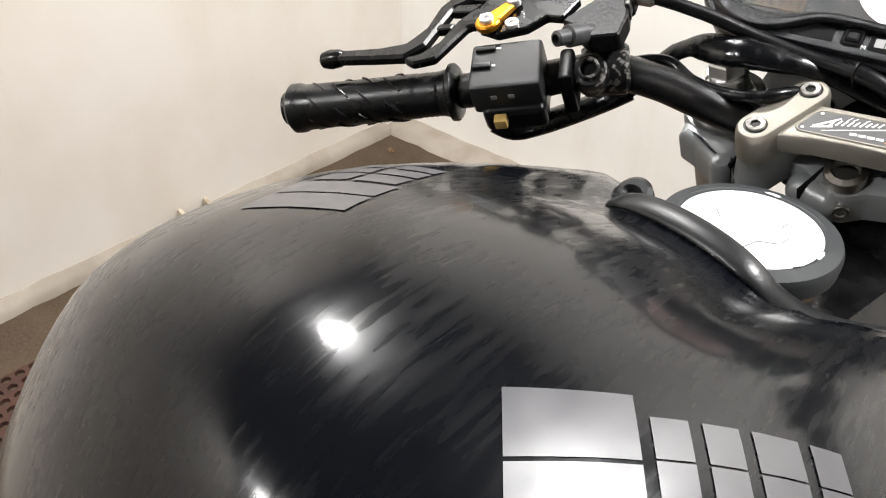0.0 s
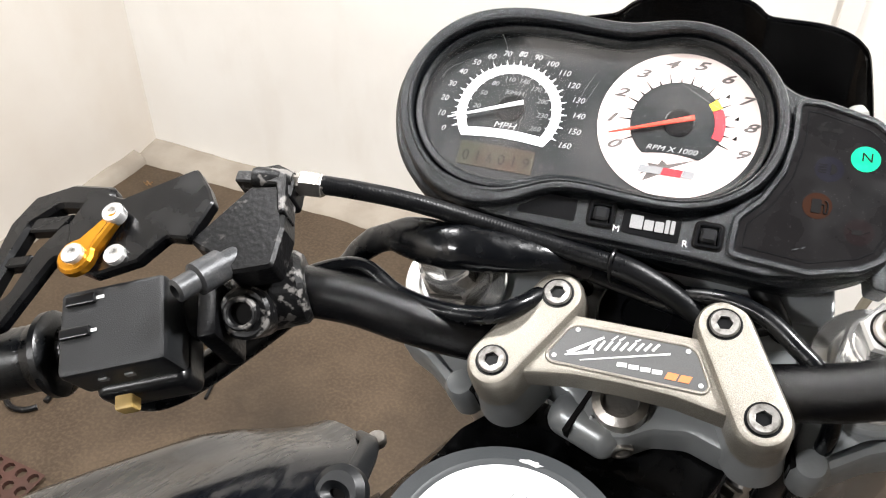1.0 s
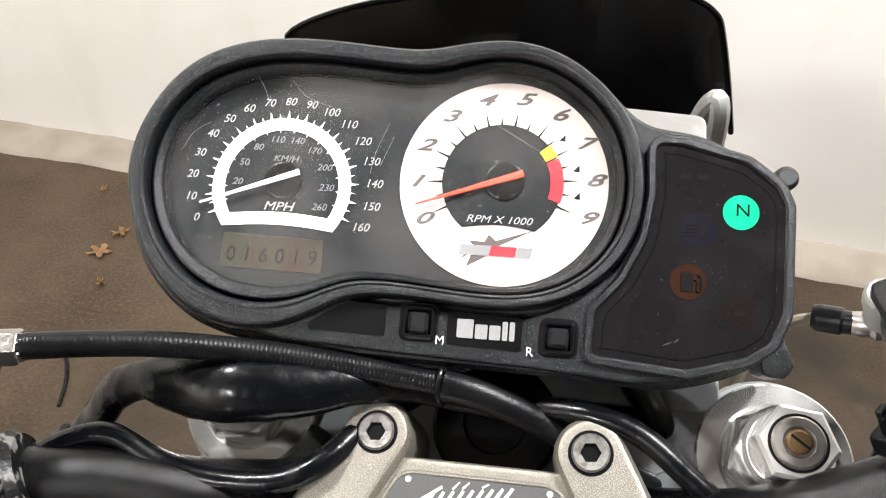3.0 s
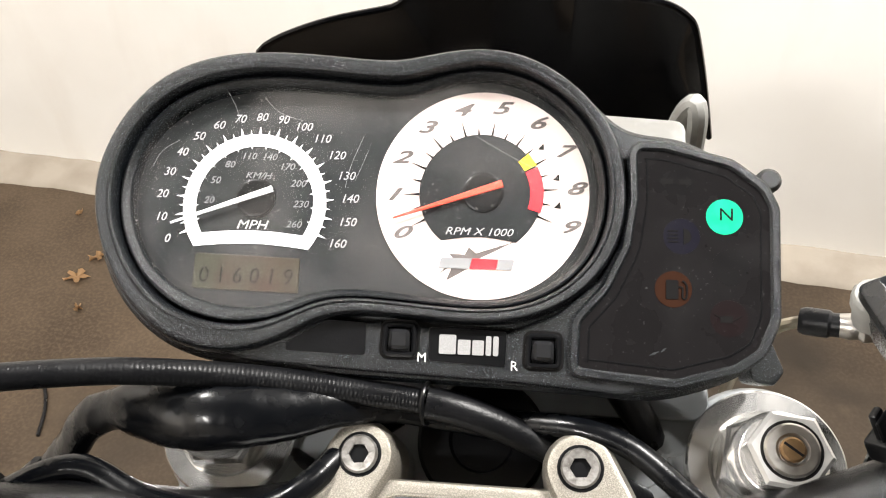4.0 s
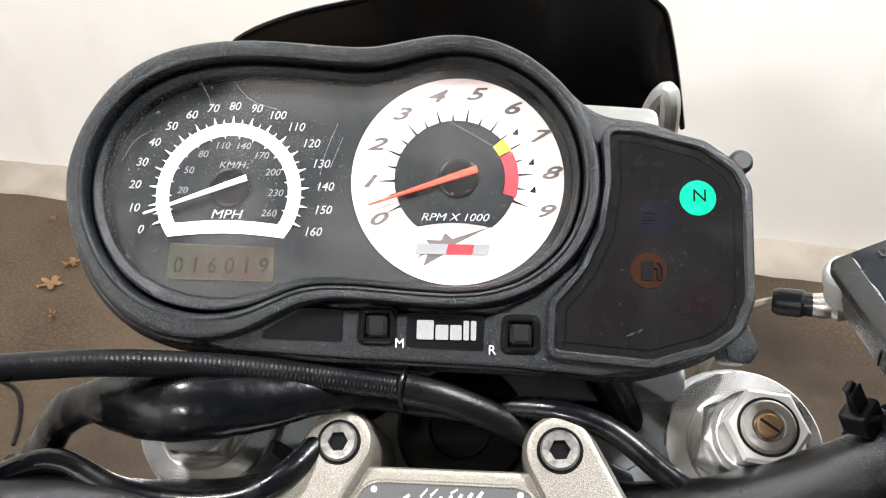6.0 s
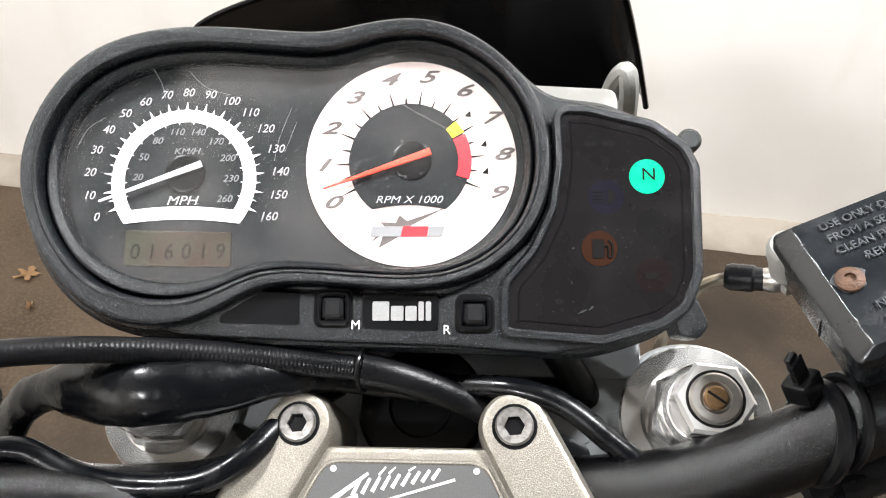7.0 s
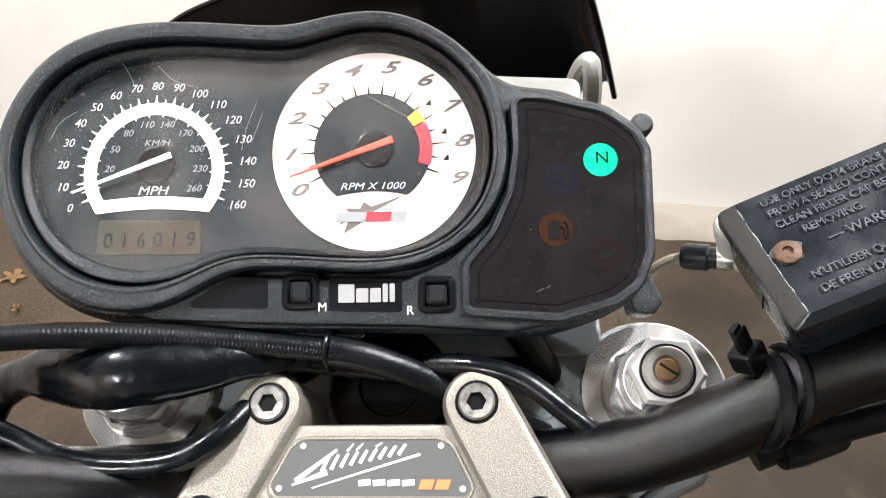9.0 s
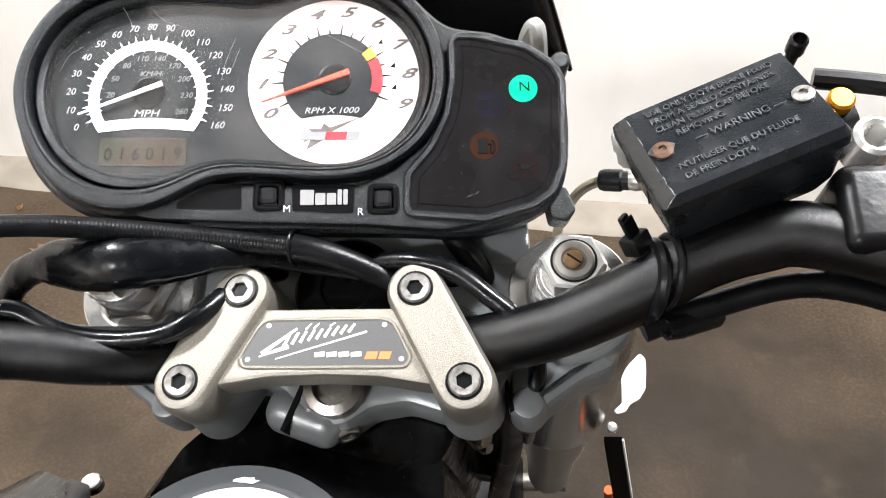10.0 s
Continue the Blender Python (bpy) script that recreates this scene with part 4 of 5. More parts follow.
# --- forks and triple clamp
for sx in (-1, 1):
    f = Matrix.Translation((100.3, 8.8, 0) if sx > 0 else (-96.8, 11.8, 0))
    fork = emit("fork_leg", lathe([(23, -620), (23, -400), (27, -396), (27, -62), (26.6, -40), (26, -36)], 32), FORK, bike, B @ f, "bronze-grey upper fork tube")
    part("fork_cap", lathe([(26, -46), (27, -44), (27, -31.2), (26.2, -30.2), (19.5, -29.8), (18, -31)], 48), POLISHED, fork, B @ f, "bright fork cap")
    turn = 0.35 if sx > 0 else 0.1
    big = [at(circle(17.6, 6, a0=turn), -30.5), at(circle(18.2, 6, a0=turn), -29.8), at(circle(18.2, 6, a0=turn), -21.5), at(circle(16.6, 6, a0=turn), -20.4)]
    part("lock_nut", loft(big), POLISHED, fork, B @ f, "large bright lock nut", sharp=20)
    thread = [(14.6, -22), (14.6, -20.2)]
    for k in range(8):
        thread += [(15.0, -19.6 + 1.5 * k), (14.0, -18.8 + 1.5 * k)]
    part("cap_thread", lathe(thread + [(13.6, -7.4), (12.4, -6.6)], 40), POLISHED, fork, B @ f, "bright threaded collar")
    hexn = [at(circle(12.6, 6, a0=-0.12), -7.4), at(circle(13.2, 6, a0=-0.12), -6.6), at(circle(13.2, 6, a0=-0.12), 3.6), at(circle(11.9, 6, a0=-0.12), 4.9)]
    part("hex_nut", loft(hexn), CHROME, fork, B @ f, "bright six-sided fork nut", sharp=20)
    # dark ring, disc and bar below give groove, well and slot their shade
    part("adjuster_groove_shade", ring_slab(circle(8.4, 32), circle(9.3, 32), 4.2, 5.1, 0.1), DARK_PRINT_SHADE, fork, B @ f)
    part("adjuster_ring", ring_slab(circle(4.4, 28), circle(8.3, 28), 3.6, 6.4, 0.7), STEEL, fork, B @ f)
    part("adjuster_well_shade", slab(circle(4.6, 24), 3.6, 4.6, 0.1), DARK_PRINT_SHADE, fork, B @ f)
    part("adjuster_screw", lathe([(3.9, 4.0), (3.9, 6.6), (3.2, 7.2)], 24), BRASS, fork, B @ f, "slotted brass damping screw")
    part("screw_slot_shade", block(6.6, 0.8, 0.5, 0), DARK_PRINT_SHADE, fork, B @ f @ Matrix.Translation((0, 0, 7.15)) @ pose(0, 0, 0, 0, 0, 65 if sx < 0 else -36))
    part("fork_slider", lathe([(20.5, -660), (21.5, -600), (20.5, -390)], 28), CHROME, fork, B @ f)
tri_line = rounded([(-104, 26), (-62, 32), (0, 22), (62, 32), (104, 26), (104, -8), (78, -14), (70, -38), (60, -46), (44, -44), (29, -39.5), (14, -42), (3, -49), (-8, -51), (-18, -47), (-26, -34), (-46, -28), (-46, -12), (-104, -8)],
                   [8, 14, 16, 14, 8, 8, 10, 10, 8, 8, 14, 10, 8, 6, 4, 8, 8, 10, 8], 5)
triple = emit("triple_clamp", slab(tri_line, -62, -37, 7.0), GREY_CAST, bike, B, "grey painted upper fork bridge")


def log(p, q, r):
    """A cast bar with domed ends."""
    p, q = Vector(p), Vector(q)
    n = 20
    pts = [p.lerp(q, k / n) for k in range(n + 1)]
    length = (q - p).length
    bulge = lambda s: max(0.4, r * math.sqrt(max(0.0, 1 - max(0.0, 1 - s * length / (0.8 * r)) ** 2)) * math.sqrt(max(0.0, 1 - max(0.0, 1 - (1 - s) * length / (0.8 * r)) ** 2)))
    return tube(pts, bulge, 20, 1)


for sx in (-1, 1):
    part("fork_collar", lathe([(27, -66), (30, -64.5), (31, -60), (31, -44), (29.5, -40.5), (27.2, -40)], 40), GREY_CAST, triple, B @ Matrix.Translation((100.3, 8.8, 0) if sx > 0 else (-96.8, 11.8, 0)))
    wing = rounded([(sx * x, y) for x, y in ((122, 4), (121, -22), (105, -29), (91, -39), (83, -47), (73, -42), (72, -14), (90, 4))], [10, 7, 9, 8, 5, 5, 8, 8], 4)
    part("collar_ear", slab(wing, -68, -42, 7.5), GREY_CAST, triple, B)
    part("ear_barrel", lathe([(3, -70), (7.6, -69), (8.4, -66), (8.4, -46), (6.4, -41.5), (3, -40.5)], 24), GREY_CAST, triple, B @ Matrix.Translation((sx * 81, -38, 0)))
    # solid dark block in place of the shaded gap
    part("ear_slit_shade", block(2.0, 17, 22, 0.3), DARK_PRINT_SHADE, triple, B @ Matrix.Translation((sx * 72.5, -33, -52)) @ pose(0, 0, 0, 0, 0, 12 * sx))
part("pinch_barrel", log((-35, -37, -48), (1, -49, -48), 10.5), GREY_CAST, triple, B)
part("stem_nut", lathe([(13, -40), (13, -30), (9, -28.5), (8, -33)], 24), STEEL, triple, B @ Matrix.Translation((-2, -33, 0)))
# dark block standing for the shade in the pinch gap
part("pinch_slit_shade", block(2.6, 26, 22.4, 0.3), DARK_PRINT_SHADE, triple, B @ Matrix.Translation((-20, -39, -48)) @ pose(0, 0, 0, 0, 0, -20))
part("pinch_bolt", ring_slab(circle(3.0, 20), circle(5.6, 20), -6, 1, 0.6), STEEL, triple, B @ along((2, -51, -49), (8, -65, -47)))
part("lower_bridge", slab(tri_line, -262, -232, 4), SMOOTH_BLACK, triple, B)
part("headlight_bracket", slab(rounded([(-84, 24), (84, 24), (80, 74), (50, 84), (-50, 84), (-80, 74)], 10, 4), -44, -36, 2), GREY_CAST, triple, B, "grey bracket plate under the instruments")
# added black disc, in place of the instruments' shadow on the bracket
part("stem_shadow_disc", lathe([(24, -37), (24, -31), (22.5, -29.5), (12, -29), (11, -31)], 40), SMOOTH_BLACK, triple, B @ Matrix.Translation((1, 12, 0)), "round black disc standing in for a shadow ahead of the stem")

# --- flyscreen ahead of the instruments
top = spline([(-152, -118), (-146, -92), (-121, -78), (-92, -70), (-64, -65), (-53, -56), (-41.6, -49), (-22, -45.5), (0, -45), (17.8, -48), (26.2, -55), (33.6, -60.5), (58.9, -62), (76, -66.5), (88, -76.5), (94, -92), (105, -140), (115, -190)], 4)
screen_rings = []
for k in range(9):
    s = k / 8
    screen_rings.append([Vector((p.x * (1 - 0.05 * s), 241 - 0.0004 * (p.x + 4) ** 2 + 26 * s + 10 * math.sin(math.pi * s), p.y * (1 - s) - 225 * s)) for p in top])
bm = loft(screen_rings, False, False, closed=False)
bmesh.ops.solidify(bm, geom=list(bm.faces), thickness=3.0)
fly = emit("flyscreen", bm, SCREEN, bike, B, "gloss black plastic flyscreen")
part("screen_edge", tube([Vector((p.x, 240.5 - 0.0004 * (p.x + 4) ** 2, p.y)) for p in top[::2]], 1.9, 8, 2), SCREEN, fly, B)
part("screen_bracket", tube([(92, 176, -118), (91, 180, -84), (89, 186, -76), (84, 186, -88), (78, 180, -120)], 5.0, 10, 4), GREY_PLATE, fly, B, "pale plastic bracket tip")
part("screen_bracket", slab(rounded([(20, 120), (84, 120), (84, 176), (20, 182)], 6, 3), -80, -75, 1.5), GREY_PLATE, fly, B, "pale bracket plate")
head = emit("headlight", lathe([(30, -90), (58, -60), (66, 0), (66, 16), (60, 20)], 32), SMOOTH_BLACK, bike, B @ Matrix.Translation((-4, 160, -190)) @ pose(0, 0, 0, -66, 0, 0))
part("headlight_glass", lathe([(59, 15), (50, 24), (20, 30), (0.5, 31)], 32), CHROME, head, B @ Matrix.Translation((-4, 160, -190)) @ pose(0, 0, 0, -66, 0, 0))

def creased(bm, depth, scale):
    """Dents and folds a soft skin."""
    bm.normal_update()
    for v in bm.verts:
        p = v.co * scale
        v.co += v.normal * depth * (noise.noise(Vector((p.x * 0.5, p.y, p.z))) * 1.6 + abs(noise.noise(p * 2.1)) * -0.9)
    return bm


# --- cables and hoses round the clamp
cable = emit("clutch_cable", tube([(-152, 6, 50), (-140, 9, 48), (-110, 16, 34), (-78, 20, 18), (-45, 20, 8), (-16, 18, 3), (-4, 16, 0)], lambda s: 4.45 + 0.04 * math.sin(s * 860) * (0.45 + 0.55 * ease((s - 0.3) / 0.3)), 14, 130), RUBBER, bike, B, "black clutch cable with ribbed sleeve")
part("cable_boot", tube([(-15, 18, 3), (-2, 16, 0), (16, 11, -8), (40, 2, -22), (60, -4, -40)], lambda s: 6.0 - 1.6 * s, 14, 6), RUBBER, cable, B, "black rubber cable boot")
part("boot_tie", tube([(-14.5, 24.5, 4), (-15, 21, 9), (-15.5, 15, 8.5), (-15.5, 11.5, 3), (-15, 12, -3)], 0.8, 8, 5), SMOOTH_BLACK, cable, B)
part("cable_ferrule", lathe([(4.0, -2), (5.6, 0), (5.6, 12), (5.0, 13), (5.0, 26), (4.4, 27)], 8), STEEL, cable, B @ along((-168, 4, 53), (-138, 9, 47.5)), "grey cable ferrule and lock nut")
part("cable_nut", lathe([(6.2, 0), (6.2, 9), (5.6, 10)], 6), STEEL, cable, B @ along((-153, 6.5, 50.5), (-138, 9, 47.5)))
emit("wiring_sleeve", creased(tube([(-166, -17, -24), (-157, -11, -18), (-147, -3.5, -9), (-135, 5, 2), (-123, 8, 9), (-112, 8.3, 13), (-91, 6.2, 15), (-77, 7.4, 15), (-57, 11, 10), (-42, 14.3, 4), (-24, 17, -6), (20, 16, -24), (60, 20, -40)],
     lambda s: 8.0 - 1.2 * math.exp(-((s - 0.33) / 0.05) ** 2) + 3.2 * ease((s - 0.36) / 0.12) - 5.6 * ease((s - 0.54) / 0.26), 32, 14, True, 0.60), 0.8, 0.045), VINYL, bike, B, "creased black vinyl wiring sleeve")
emit("control_hose", tube([(-200, -66, 26), (-170, -40, 14), (-150, -22, 16), (-128, -12, 14), (-108, -19, 8), (-88, -22, 5), (-66, -20, 4), (-52, -11, 2), (-42, 4, -8), (-30, 20, -30)], 4.4, 12, 8), VINYL, bike, B, "thin black hose over the handlebar")
emit("throttle_cable", tube([(0, 22, -24), (12, 16, -12), (34, 13.5, -4), (52, 8, -3), (67, -3, -5), (78, -12, -9), (85, -24, -24), (84, -32, -60), (80, -34, -150)], 4.0, 12, 8), VINYL, bike, B, "thin black throttle cable")
emit("wiring_tube", tube([(40, 60, -10), (46, 40, -24), (62, 18, -40), (66, -4, -70)], 6.0, 12, 6), RUBBER, bike, B, "black wiring tube under the instruments")

brace = emit("cable_strap", loft([[Vector((x_ + d_, y_, z_)) for d_, z_, y_ in ((-6, z0_, y0_ - 2), (6, z0_, y0_ - 2), (6, z0_ + 4, y0_ + 1), (-6, z0_ + 4, y0_ + 1))] for x_, y0_, z0_ in ((137, -16, -262), (141, -30, -285), (147, -50, -320), (155, -78, -380))]), SMOOTH_BLACK, bike, B, "flat black strap beside the fork")
part("strap_nut", lathe([(2, -2), (3.8, 0), (4.0, 4), (2.8, 6), (0.5, 6.6)], 18), POLISHED, brace, B @ Matrix.Translation((136, -10, -256)), "small polished dome nut")
part("strap_edge", tube([(143.5, -17, -258), (147.5, -31, -281), (153.5, -51, -316), (161, -79, -376)], 0.9, 8, 4), BADGE_WHITE, brace, B, "pale edge of the strap")
emit("fork_shroud", lathe([(28, -64), (31.5, -68), (33.5, -78), (34, -100), (34, -240), (33, -262), (30.5, -276), (27.2, -282)], 48), SHROUD, bike, B @ Matrix.Translation((100.3, 8.8, 0)), "polished silver shroud round the fork tube")
emit("fork_cover", tube([(137, -44, -312), (139, -50, -340), (143, -62, -380)], 3.6, 10, 5), ORANGE, bike, B, "orange plastic clip on the fork tube")
emit("head_hose", tube([(74, -24, -64), (73, -30, -90), (72, -33, -125), (69, -39, -175), (62, -50, -235), (54, -64, -310)], 7.0, 14, 6), RUBBER, bike, B, "thick black hose beside the steering head")

# --- left controls
gdir = Vector((-368, -146, 30)) - Vector((-250, -91, 27))
gm = axes((-250, -91, 27), gdir, (0, 0, 1)) @ pose(0, 0, 0, 0, 90, 0)
prof = [(12, -4), (18.5, -2), (20.5, 0), (20.5, 3), (17.2, 5), (16.2, 10)]
prof += [(15.6 + 0.5 * (k % 2), 10 + k * 2.0) for k in range(10)] + [(16.2, 32), (16.4, 70), (17.0, 118), (18.6, 122), (18.6, 128), (16, 130.5), (6, 131)]
grip = emit("grip", lathe(prof, 36), GRIP, bike, B @ gm, "black rubber handlebar grip with slanted grooves")
for i in range(4):
    for j in range(6):
        a0 = j * math.pi / 3 + i * 0.5
        pts = [((16.6 + 0.1 * k) * math.cos(a0 + 0.15 * k), (16.6 + 0.1 * k) * math.sin(a0 + 0.15 * k), 38 + 20 * i + 2.6 * k) for k in range(6)]
        part("grip_rib", tube(pts, 0.8, 6, 1), GRIP, grip, B @ gm)
swm = axes((-210, -78, 40), (46, 22, -2), (-26, 40, 6))
switch = emit("switch_box", block(49, 40, 26, 3.0), SWITCH, bike, B @ swm, "grey-black plastic switch box")
part("switch_lower", block(44, 34, 22, 5.0, 3), SMOOTH_BLACK, switch, B @ swm @ Matrix.Translation((3, -8, -18)))
part("horn_button", block(9, 12, 9, 1.6), HORN, switch, B @ swm @ Matrix.Translation((-6, -25, -14)), "worn yellow switch button")
part("turn_switch", block(14, 5, 4, 1.0), SMOOTH_BLACK, switch, B @ swm @ Matrix.Translation((-14, 14, 13.2)))
part("beam_switch", block(14, 5, 4, 1.0), SMOOTH_BLACK, switch, B @ swm @ Matrix.Translation((-16, -1, 13.2)))
for x, y in ((-6, 14), (-9, -1)):
    part("switch_symbol", block(5, 1.6, 0.5, 0.1), BADGE_WHITE, switch, B @ swm @ Matrix.Translation((x, y, 13.2)))
for x in (-8, 4):
    part("switch_symbol", block(4, 1.2, 3.0, 0.1), PRINT_GREY, switch, B @ swm @ Matrix.Translation((x, -20.3, 3)))
def flat(line, z0, z1, soft=1.2, r=3):
    """A flat plate lying in the handlebar's plane, rounded on both faces."""
    o = rounded(line, r, 3)
    return loft([at(offset(o, -soft), z0), at(o, z0 + soft), at(o, z1 - soft), at(offset(o, -soft), z1)])


perch = emit("clutch_perch", flat([(-189, -36), (-175, -9), (-172, -3), (-156, 0), (-147, -21), (-144, -40), (-162, -47), (-178, -39)], 43, 58, 1.4, 3), PERCH, bike, B, "worn black cast clutch lever perch")
part("perch_edge", flat([(-181, 3), (-157, 6), (-149, -14), (-152, -15), (-159, -1), (-180, -3)], 46, 60, 0.8, 1.2), WORN, perch, B, "chipped bare edge of the perch")
part("bar_clamp_half", lathe([(15, -16), (17.5, -13), (17.5, 13), (15, 16)], 24), WORN, perch, B @ along((-161, -36, 20), (-190, -52, 24)))
part("perch_head", flat([(-176, 8), (-166, 12), (-155, 9), (-152, -4), (-160, -7), (-174, -4)], 40, 57, 2.2, 2), PERCH, perch, B)
part("cable_guide", lathe([(4.4, -9), (5.2, -7), (5.2, 6), (4.2, 9)], 14), WORN, perch, B @ along((-164, 3, 56), (-140, 8, 50)))
pa = along((-160, -57, 40), (-154, -70, 66))
part("mirror_boss", lathe([(12, -24), (12, -4.5), (10.5, -3.2), (5.5, -3.0)], 24), WORN, perch, B @ pa)
part("mirror_port", ring_slab(circle(5.2, 24), circle(7.8, 24), -4, 2, 0.8), WORN, perch, B @ pa, "empty threaded mirror hole")
# dark disc as the shade down the mirror hole
part("port_well_shade", slab(circle(5.2, 20), -4, -2.6, 0.1), DARK_PRINT_SHADE, perch, B @ pa)
aa = along((-165, -36, 53), (-174, -61, 66))
part("adjuster", lathe([(5.2, 0), (5.2, 8), (7.4, 9), (7.4, 22), (5.2, 23), (5.2, 32), (3.2, 33), (3.2, 26)], 20), ADJUSTER, perch, B @ aa, "grey threaded adjuster")
# added dark plate giving the inside of the clamp its shade
part("clamp_shade_plate", block(10, 30, 34, 3, 2), PERCH, perch, B @ Matrix.Translation((-176, -58, 26)) @ pose(0, 0, 0, 0, 0, 25))
lever = emit("clutch_lever", flat([(-201, 0), (-190, -9), (-184, -16), (-187, -36), (-198, -37), (-206, -51), (-224, -62), (-240, -60), (-252, -40), (-250, -20), (-231, -22)], 54, 61, 1.0, 3), LEVER, bike, B, "black adjustable clutch lever")
part("lever_blade", flat([(-238, -16), (-262, -19), (-279, -29), (-284, -46), (-281, -68), (-287, -86), (-304, -95), (-342, -108), (-340, -117), (-302, -106), (-280, -99), (-271, -84), (-272, -60), (-272, -44), (-262, -32), (-236, -28)], 52, 61, 2.0, 5), LEVER, lever, B)
part("lever_strut", flat([(-240, -32), (-256, -40), (-262, -56), (-263, -78), (-270, -92), (-282, -100), (-270, -103), (-256, -94), (-253, -76), (-250, -58), (-226, -50)], 53, 60, 1.6, 4), LEVER, lever, B)
for line_ in ([(-274, -62), (-262, -58), (-262, -64), (-274, -68)], [(-272, -40), (-252, -34), (-256, -44), (-272, -48)]):
    part("lever_bridge", flat(line_, 53, 60, 0.8, 1), LEVER, lever, B)
part("lever_tip", lathe([(3.5, -10), (6.5, -4), (7.2, 4), (6, 10), (2, 13)], 14), LEVER, lever, B @ along((-338, -111, 56), (-356, -118, 55)))
eye_, tip_ = Vector((-233, -57)), Vector((-225.5, -35))
ang = math.atan2((tip_ - eye_).y, (tip_ - eye_).x)
gold = flat([eye_ + Vector((math.cos(ang + a_), math.sin(ang + a_))) * 9.0 for a_ in (radians(38 + 284 * k / 14) for k in range(15))] + [tip_ + Vector((math.cos(ang + a_), math.sin(ang + a_))) * 3.4 for a_ in (radians(-95), 0, radians(95))], 61.5, 67, 1.2, 0.8)
part("adjuster_arm", gold, GOLD, lever, B, "gold anodised lever adjuster")
for p in ((-233, -57, 69.5), (-225.4, -33.5, 68.5), (-217.5, -51, 63.5)):
    socket_bolt(lever, B @ Matrix.Translation(p), 5.2, 2.4, 5, CHROME)

emit("switch_wiring", tube([(-218, -96, 12), (-207, -92, 4), (-196, -79, -1), (-185, -53, -12), (-174, -26, -22), (-160, -12, -20)], 8.4, 14, 6), VINYL, bike, B, "thick black switch wiring under the handlebar")
# --- right controls
rm = axes((132.4, 12.7, 50.3), (0.9308, 0.3485, 0.1101), (-0.3052, 0.9070, -0.2902))
res = emit("brake_reservoir", loft([at(rounded([(4, 4), (59, 4), (59, 41), (4, 41)], 6, 4), -33), at(rounded([(-1.5, 1.5), (62, 1.5), (62, 44.5), (-1.5, 44.5)], 5, 4), -26), at(rounded([(-3.6, -0.2), (64, -0.2), (64, 46.4), (-3.6, 46.4)], 4, 4), -7)]),
           RESERVOIR, bike, B @ rm, "black plastic brake fluid reservoir")
lid_low, lid_top = rounded([(-4.4, -1.0), (65, -1.0), (65, 47), (-4.4, 47)], 3, 3), rounded([(1.0, 1.4), (63, 1.4), (63, 44.8), (1.0, 44.8)], 1.2, 3)
part("lid", loft([at(lid_low, -8), at(lid_low, -3.8), at([a.lerp(b, 0.15) for a, b in zip(lid_low, lid_top)], -3.0), at([a.lerp(b, 0.92) for a, b in zip(lid_low, lid_top)], -0.25), at(lid_top, 0)]), RESERVOIR, res, B @ rm, "black reservoir lid with raised lettering")
for y0_, y1_ in ((2.0, 5.5), (9.0, 11.0), (27.5, 33.0), (38.5, 43.0)):
    part("lid_scuff", tube([(0.9, y0_, -0.1), (1.0, (y0_ + y1_) / 2, 0), (0.9, y1_, -0.1)], lambda k: 0.04 + 0.10 * math.sin(k * math.pi), 6, 4), PRINT_GREY, res, B @ rm, "pale worn edge of the lid")
part("mould_mark", block(0.5, 0.6, 12, 0.1), DARK_PRINT_SHADE, res, B @ rm @ Matrix.Translation((-2.6, 20, -17)))
for y, words in ((40.6, "USE ONLY DOT4 BRAKE FLUID"), (36.0, "FROM A SEALED CONTAINER."), (31.4, "CLEAN FILLER CAP BEFORE")):
    lettering("raised_line", words, 3.75, B @ rm @ Matrix.Translation((7.5, y, 0.4)), LETTER_HIGHLIGHT, res, 0.45, align="LEFT", wide=0.96)
lettering("raised_line", "REMOVING.", 3.75, B @ rm @ Matrix.Translation((13.5, 26.8, 0.4)), LETTER_HIGHLIGHT, res, 0.45, align="LEFT", wide=0.96)
lettering("raised_line", "\u2014 WARNING \u2014", 4.6, B @ rm @ Matrix.Translation((35, 21.0, 0.4)), LETTER_HIGHLIGHT, res, 0.45)
lettering("raised_line", "N'UTILISER QUE DU FLUIDE", 3.75, B @ rm @ Matrix.Translation((7.5, 11.6, 0.4)), LETTER_HIGHLIGHT, res, 0.45, align="LEFT", wide=0.96)
lettering("raised_line", "DE FREIN DOT4.", 3.75, B @ rm @ Matrix.Translation((7.5, 6.6, 0.4)), LETTER_HIGHLIGHT, res, 0.45, align="LEFT", wide=0.96)
for (x, y), mt in (((5.8, 21.7), RUST), ((58.5, 21), BOLT)):
    part("lid_screw", lathe([(4.0, 0), (4.0, 1.0), (3.2, 1.6), (1.6, 1.7), (1.4, 0.8)], 18), mt, res, B @ rm @ Matrix.Translation((x, y, 0)), "countersunk lid screw")
    part("screw_stain", slab([Vector((x + (4.4 + 0.7 * math.sin(3 * a) + 0.5 * math.sin(7 * a)) * math.cos(a), y + (4.5 + 0.8 * math.cos(2 * a)) * math.sin(a))) for a in (2 * math.pi * i / 28 for i in range(28))], 0.0, 0.42, 0.05), ADJUSTER if mt is RUST else RESERVOIR, res, B @ rm)
part("cylinder_body", tube([(20, 38, -31), (40, 34, -32), (82, 26, -34)], 12, 16, 5), CAST_BLACK, res, B @ rm)
